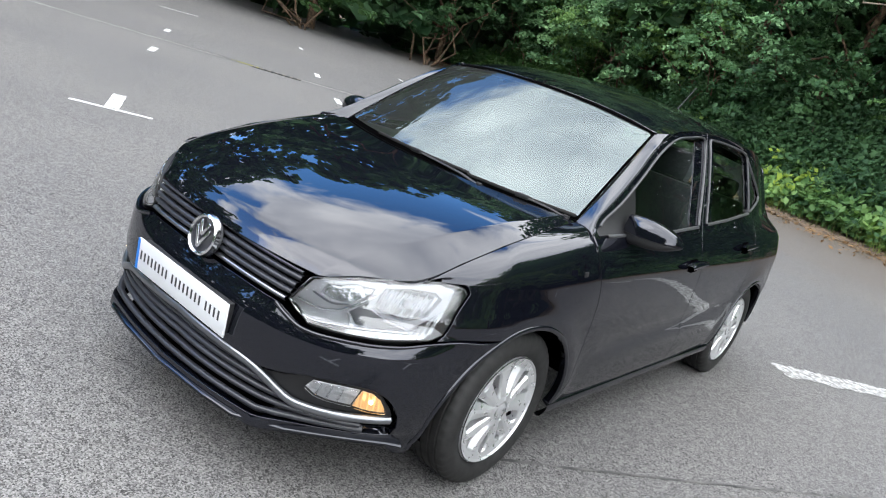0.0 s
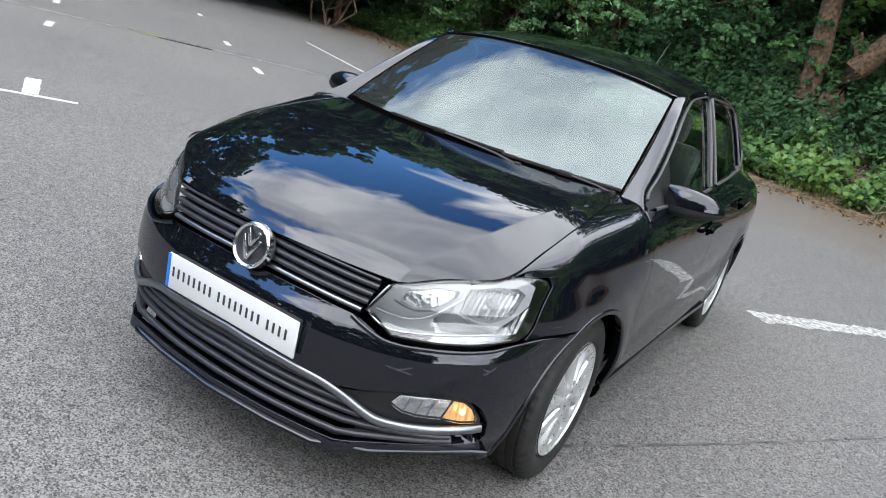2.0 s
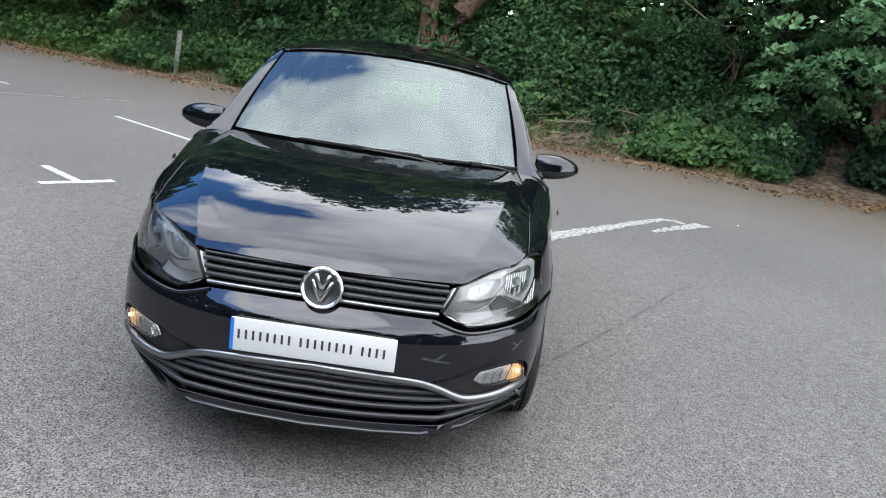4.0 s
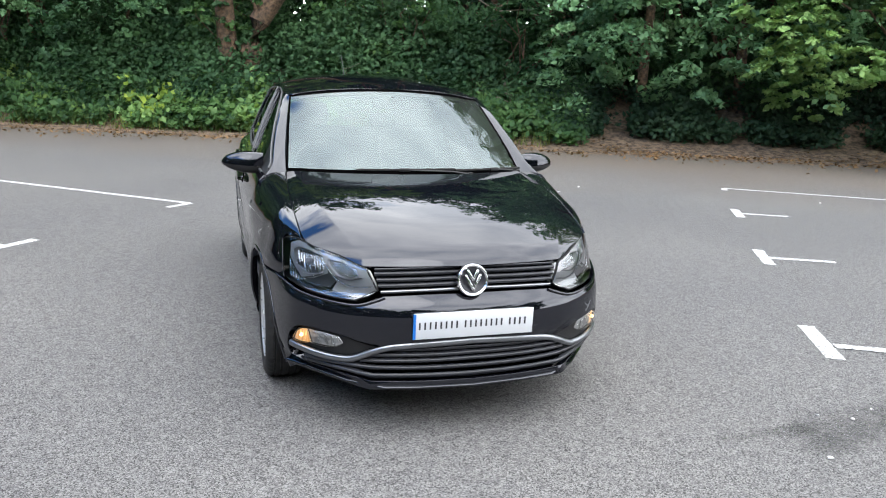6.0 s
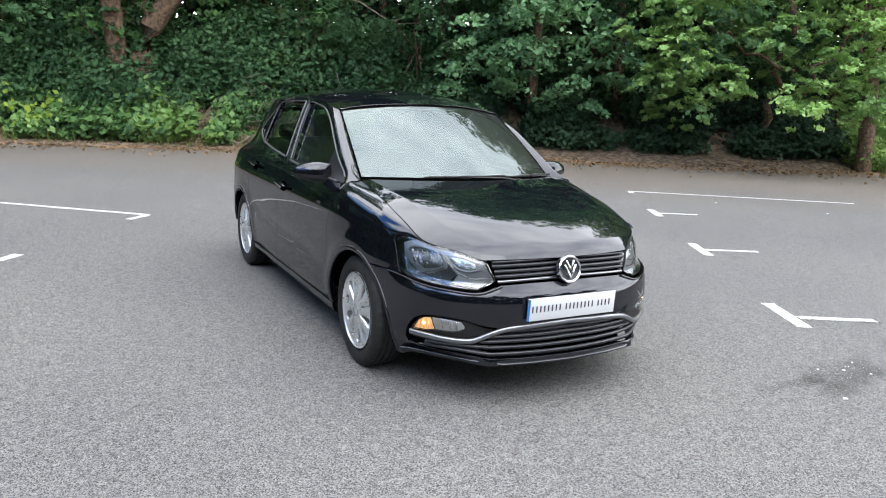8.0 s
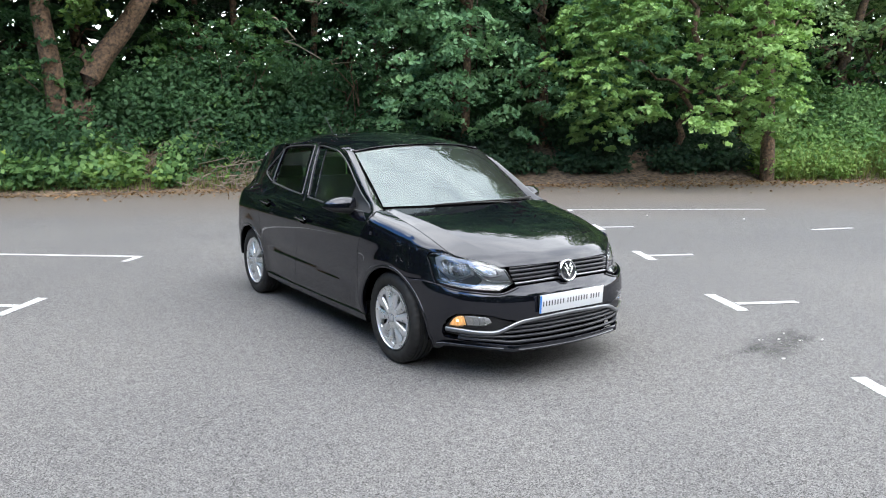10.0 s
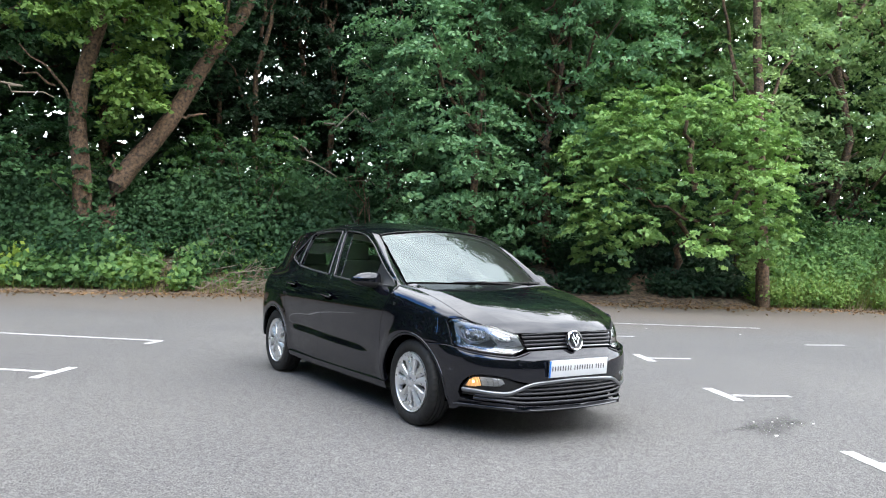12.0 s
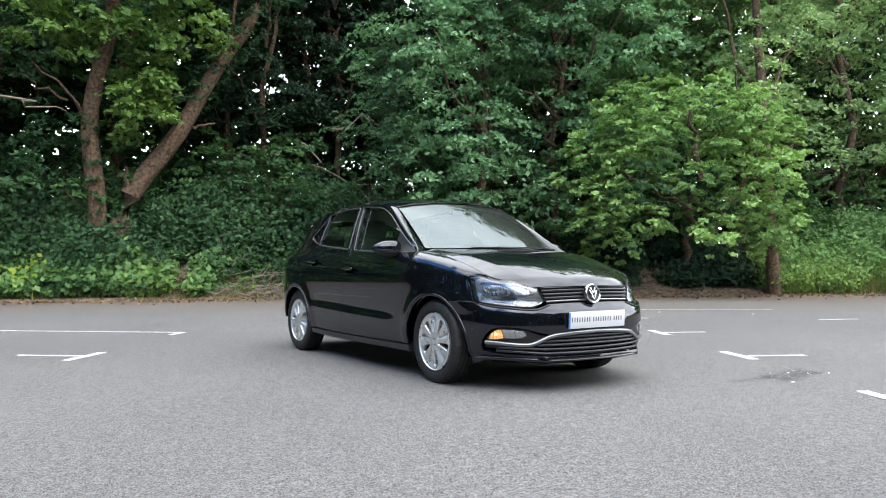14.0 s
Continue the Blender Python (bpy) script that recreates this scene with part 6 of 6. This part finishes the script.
# wheels: ten broad tapering spokes in pairs
TYRE_R = 0.300


def spoke_mesh(mirror):
    bm = bmesh.new()
    # radius, slot side, groove side, height of the ridge, depth of the groove
    table = [(0.036, 18.0, 18.0, 0.012, 0.0), (0.058, 17.2, 18.02, 0.010, 0.002), (0.070, 13.5, 18.0, 0.007, 0.006), (0.095, 11.5, 17.2, 0.004, 0.010), (0.130, 10.4, 16.2, 0.002, 0.012), (0.155, 10.2, 15.2, 0.002, 0.012),
             (0.167, 11.0, 14.0, 0.002, 0.010), (0.174, 15.5, 15.5, 0.002, 0.006), (0.180, 18.0, 18.02, 0.003, 0.003), (0.199, 18.05, 18.05, 0.006, 0.0)]
    top, low = [], []
    for r, a, b, d, g in table:
        row, row2 = [], []
        for k, ang in enumerate((-a, -a * 0.80, b * 0.05, b * 0.45, b)):
            t = radians(ang * mirror)
            h = d + ((-0.007, 0.001, 0.005, 0.003, 0.0)[k] if 0.065 < r < 0.17 else 0.0) - (g if k == 4 else 0.0)
            row.append(bm.verts.new((h, r * math.sin(t), r * math.cos(t))))
            row2.append(bm.verts.new((h - 0.03, r * math.sin(t), r * math.cos(t))))
        top.append(row)
        low.append(row2)
    for i in range(len(table) - 1):
        for k in range(4):
            bm.faces.new((top[i][k], top[i][k + 1], top[i + 1][k + 1], top[i + 1][k]))
        for k in (0, 4):
            bm.faces.new((top[i][k], top[i + 1][k], low[i + 1][k], low[i][k]))
    bmesh.ops.recalc_face_normals(bm, faces=bm.faces[:])
    if sum(f.normal.x for f in bm.faces) < 0:
        bmesh.ops.reverse_faces(bm, faces=bm.faces[:])
    smooth(bm, 6)
    me = bpy.data.meshes.new("spoke")
    bm.to_mesh(me)
    bm.free()
    me.materials.append(ALLOY)
    return me


SPOKES = (spoke_mesh(1), spoke_mesh(-1))


def build_wheel():
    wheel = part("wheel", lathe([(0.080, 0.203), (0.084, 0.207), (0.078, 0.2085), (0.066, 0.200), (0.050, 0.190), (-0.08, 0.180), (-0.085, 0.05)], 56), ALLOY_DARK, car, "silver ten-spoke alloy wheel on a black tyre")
    part("rim_lip", lathe([(0.070, 0.194), (0.076, 0.197), (0.083, 0.2035), (0.080, 0.2085), (0.066, 0.209)], 56), ALLOY, wheel)
    r = TYRE_R
    prof = [(0.066, 0.2045), (0.076, 0.212), (0.086, 0.226), (0.0895, 0.248), (0.0885, 0.262), (0.083, 0.277), (0.074, r - 0.008), (0.066, r - 0.003)]
    for g in (0.048, 0.018, -0.018, -0.048):
        prof += [(g + 0.006, r), (g + 0.004, r - 0.007), (g - 0.004, r - 0.007), (g - 0.006, r)]
    prof += [(-0.066, r - 0.003), (-0.074, r - 0.008), (-0.0885, 0.262), (-0.085, 0.235), (-0.062, 0.208)]
    tread = lathe(prof, 144)
    for v in tread.verts:                           # cross cuts in the tread's shoulders
        away = math.hypot(v.co.y, v.co.z)
        if abs(v.co.x) > 0.05 and away > 0.284 and int(math.degrees(math.atan2(v.co.y, v.co.z)) / 2.5 + 0.5) % 3 == 0:
            v.co.y, v.co.z = v.co.y * 0.982, v.co.z * 0.982
    part("tyre", tread, RUBBER, wheel, "black tyre with a dusty sidewall")
    for k in range(10):
        ob = new("spoke", SPOKES[k % 2])
        ob.parent = wheel
        ob.matrix_basis = pose(0.071, 0, 0, 36 * k, 0, 0)
    part("hub_plate", lathe([(0.048, 0.052), (0.073, 0.050), (0.077, 0.044), (0.075, 0.026)], 40), ALLOY, wheel)
    part("hub_cap", lathe([(0.071, 0.029), (0.084, 0.027), (0.086, 0.022), (0.085, 0.001)], 32), ALLOY, wheel, "plain round hub cap")
    for k in range(5):
        t = radians(72 * k + 18)
        bm = lathe([(0.064, 0.010), (0.079, 0.0095), (0.082, 0.006), (0.075, 0.005), (0.074, 0.001)], 12)
        bmesh.ops.translate(bm, vec=(0, 0.045 * math.sin(t), 0.045 * math.cos(t)), verts=bm.verts)
        part("bolt", bm, LAMP_GREY, wheel)
    part("brake_disc", lathe([(0.0, 0.06), (0.0, 0.135), (-0.02, 0.136), (-0.02, 0.06)], 40), DISC, wheel)
    return wheel


wheel = build_wheel()
wheel.matrix_basis = pose(0.716, 0, TYRE_R - 0.004, 12, 0, 0)
for x, y, spin, turn in ((0.716, 2.47, 40, 0), (-0.716, 0, 25, 180), (-0.716, 2.47, 63, 180)):
    copy_thing(wheel, pose(x, y, TYRE_R - 0.004, spin, 0, turn))


# door mirrors: a wedge with an arched gloss cap over a flat dark lower shell
CAP = spline([(0.0, 0.030, 0.066), (0.25, 0.058, 0.072), (0.55, 0.060, 0.064), (0.82, 0.047, 0.042), (0.95, 0.028, 0.022), (1.0, 0.006, 0.004)])
for side in (1, -1):
    upper, lower = [], []
    for i in range(21):
        u = i / 20
        f = 1 - (1 - u) ** 1.15
        x = 0.752 + 0.215 * f
        q = CAP(u)
        q = Vector((q.x, q.y, q.z))
        wide_half, tall_up = q.y, q.z
        yc = 0.575 + 0.050 * f**1.6
        zb = 0.957 + 0.010 * f
        deep = 0.040 * (1 - f**4) + 0.002
        upper.append([Vector((side * x, yc - wide_half * math.copysign(abs(math.cos(a)) ** 0.8, math.cos(a)), zb + tall_up * math.sin(a) ** 0.85)) for a in [math.pi * k / 14 for k in range(15)]])
        lower.append([Vector((side * x, yc - (wide_half + 0.002) * math.copysign(abs(math.cos(a)) ** 0.55, math.cos(a)), zb - 0.002 - deep * math.sin(a) ** 0.7)) for a in [math.pi * k / 14 for k in range(15)]])
    mirror = sheet("door_mirror", upper, PAINT, car, "gloss black wedge-shaped door mirror", 0, Vector((0, -0.3, 1)))
    sheet("mirror_shell", lower, PLASTIC, mirror, "dark lower shell", 0, Vector((0, -0.3, -1)))
    part("mirror_foot", tube([(side * 0.715, 0.555, 0.938), (side * 0.76, 0.556, 0.936), (side * 0.84, 0.575, 0.930)], 0.024, 10, 0.8, 0.6), PLASTIC, mirror)
    part("mirror_glass", box(side * 0.85, 0.628, 0.972, 0.14, 0.004, 0.055, 0.002, (0, 0, side * 8)), CHROME, mirror)

# cabin
dash = part("dashboard", box(0, 0.60, 0.86, 1.30, 0.50, 0.16, 0.05, (-6, 0, 0)), DASH, car)
bm = lathe([(0.0, 0.178), (0.014, 0.190), (0.0, 0.198), (-0.014, 0.190), (0.0, 0.178)], 40, "y")
stand_at(bm, pose(-0.36, 0.93, 0.90, -24, 0, 0))
wheel_rim = part("steering_wheel", bm, DASH, car, "dark steering wheel")
part("steering_boss", stand_at(box(0, 0, 0, 0.36, 0.03, 0.05, 0.012), pose(-0.36, 0.93, 0.90, -24, 0, 0)), DASH, wheel_rim)
part("steering_column", tube([(-0.36, 0.92, 0.89), (-0.36, 0.70, 0.80)], 0.045, 12), DASH, wheel_rim)
for sx in (0.36, -0.36):
    seat = part("front_seat", box(sx, 1.30, 0.50, 0.50, 0.52, 0.16, 0.05, (6, 0, 0)), SEAT, car, "dark cloth front seat")
    part("backrest", box(sx, 1.62, 0.80, 0.48, 0.13, 0.62, 0.05, (-18, 0, 0)), SEAT, seat)
    part("headrest", box(sx, 1.745, 1.17, 0.26, 0.10, 0.17, 0.04, (-12, 0, 0)), SEAT, seat)
rear_bench = part("rear_bench", box(0, 2.25, 0.50, 1.20, 0.50, 0.16, 0.05, (6, 0, 0)), SEAT, car, "dark cloth rear bench")
part("backrest", box(0, 2.53, 0.78, 1.20, 0.12, 0.52, 0.05, (-18, 0, 0)), SEAT, rear_bench)
for sx in (0.36, -0.36):
    part("headrest", box(sx, 2.62, 1.08, 0.24, 0.09, 0.12, 0.035, (-12, 0, 0)), SEAT, rear_bench)
part("parcel_shelf", box(0, 2.82, 0.96, 1.10, 0.40, 0.02, 0.006), DASH, car)
for side in (1, -1):
    panel("door_card", [(0.40, 0.26), (2.08, 0.26), (2.20, 0.60), (2.6, 0.70), (3.0, 0.8), (3.0, 0.95), (2.2, 0.985), (1.3, 0.955), (0.40, 0.925)], DASH, car, side, off=-0.055, gap=0, depth=0, step=0.08)
mirror_in = part("cabin_mirror", box(0, 0.80, 1.29, 0.22, 0.03, 0.06, 0.014, (-15, 0, 0)), PLASTIC, car)
part("mirror_stem", tube([(0, 0.80, 1.30), (0, 0.755, 1.325)], 0.010, 8), PLASTIC, mirror_in)
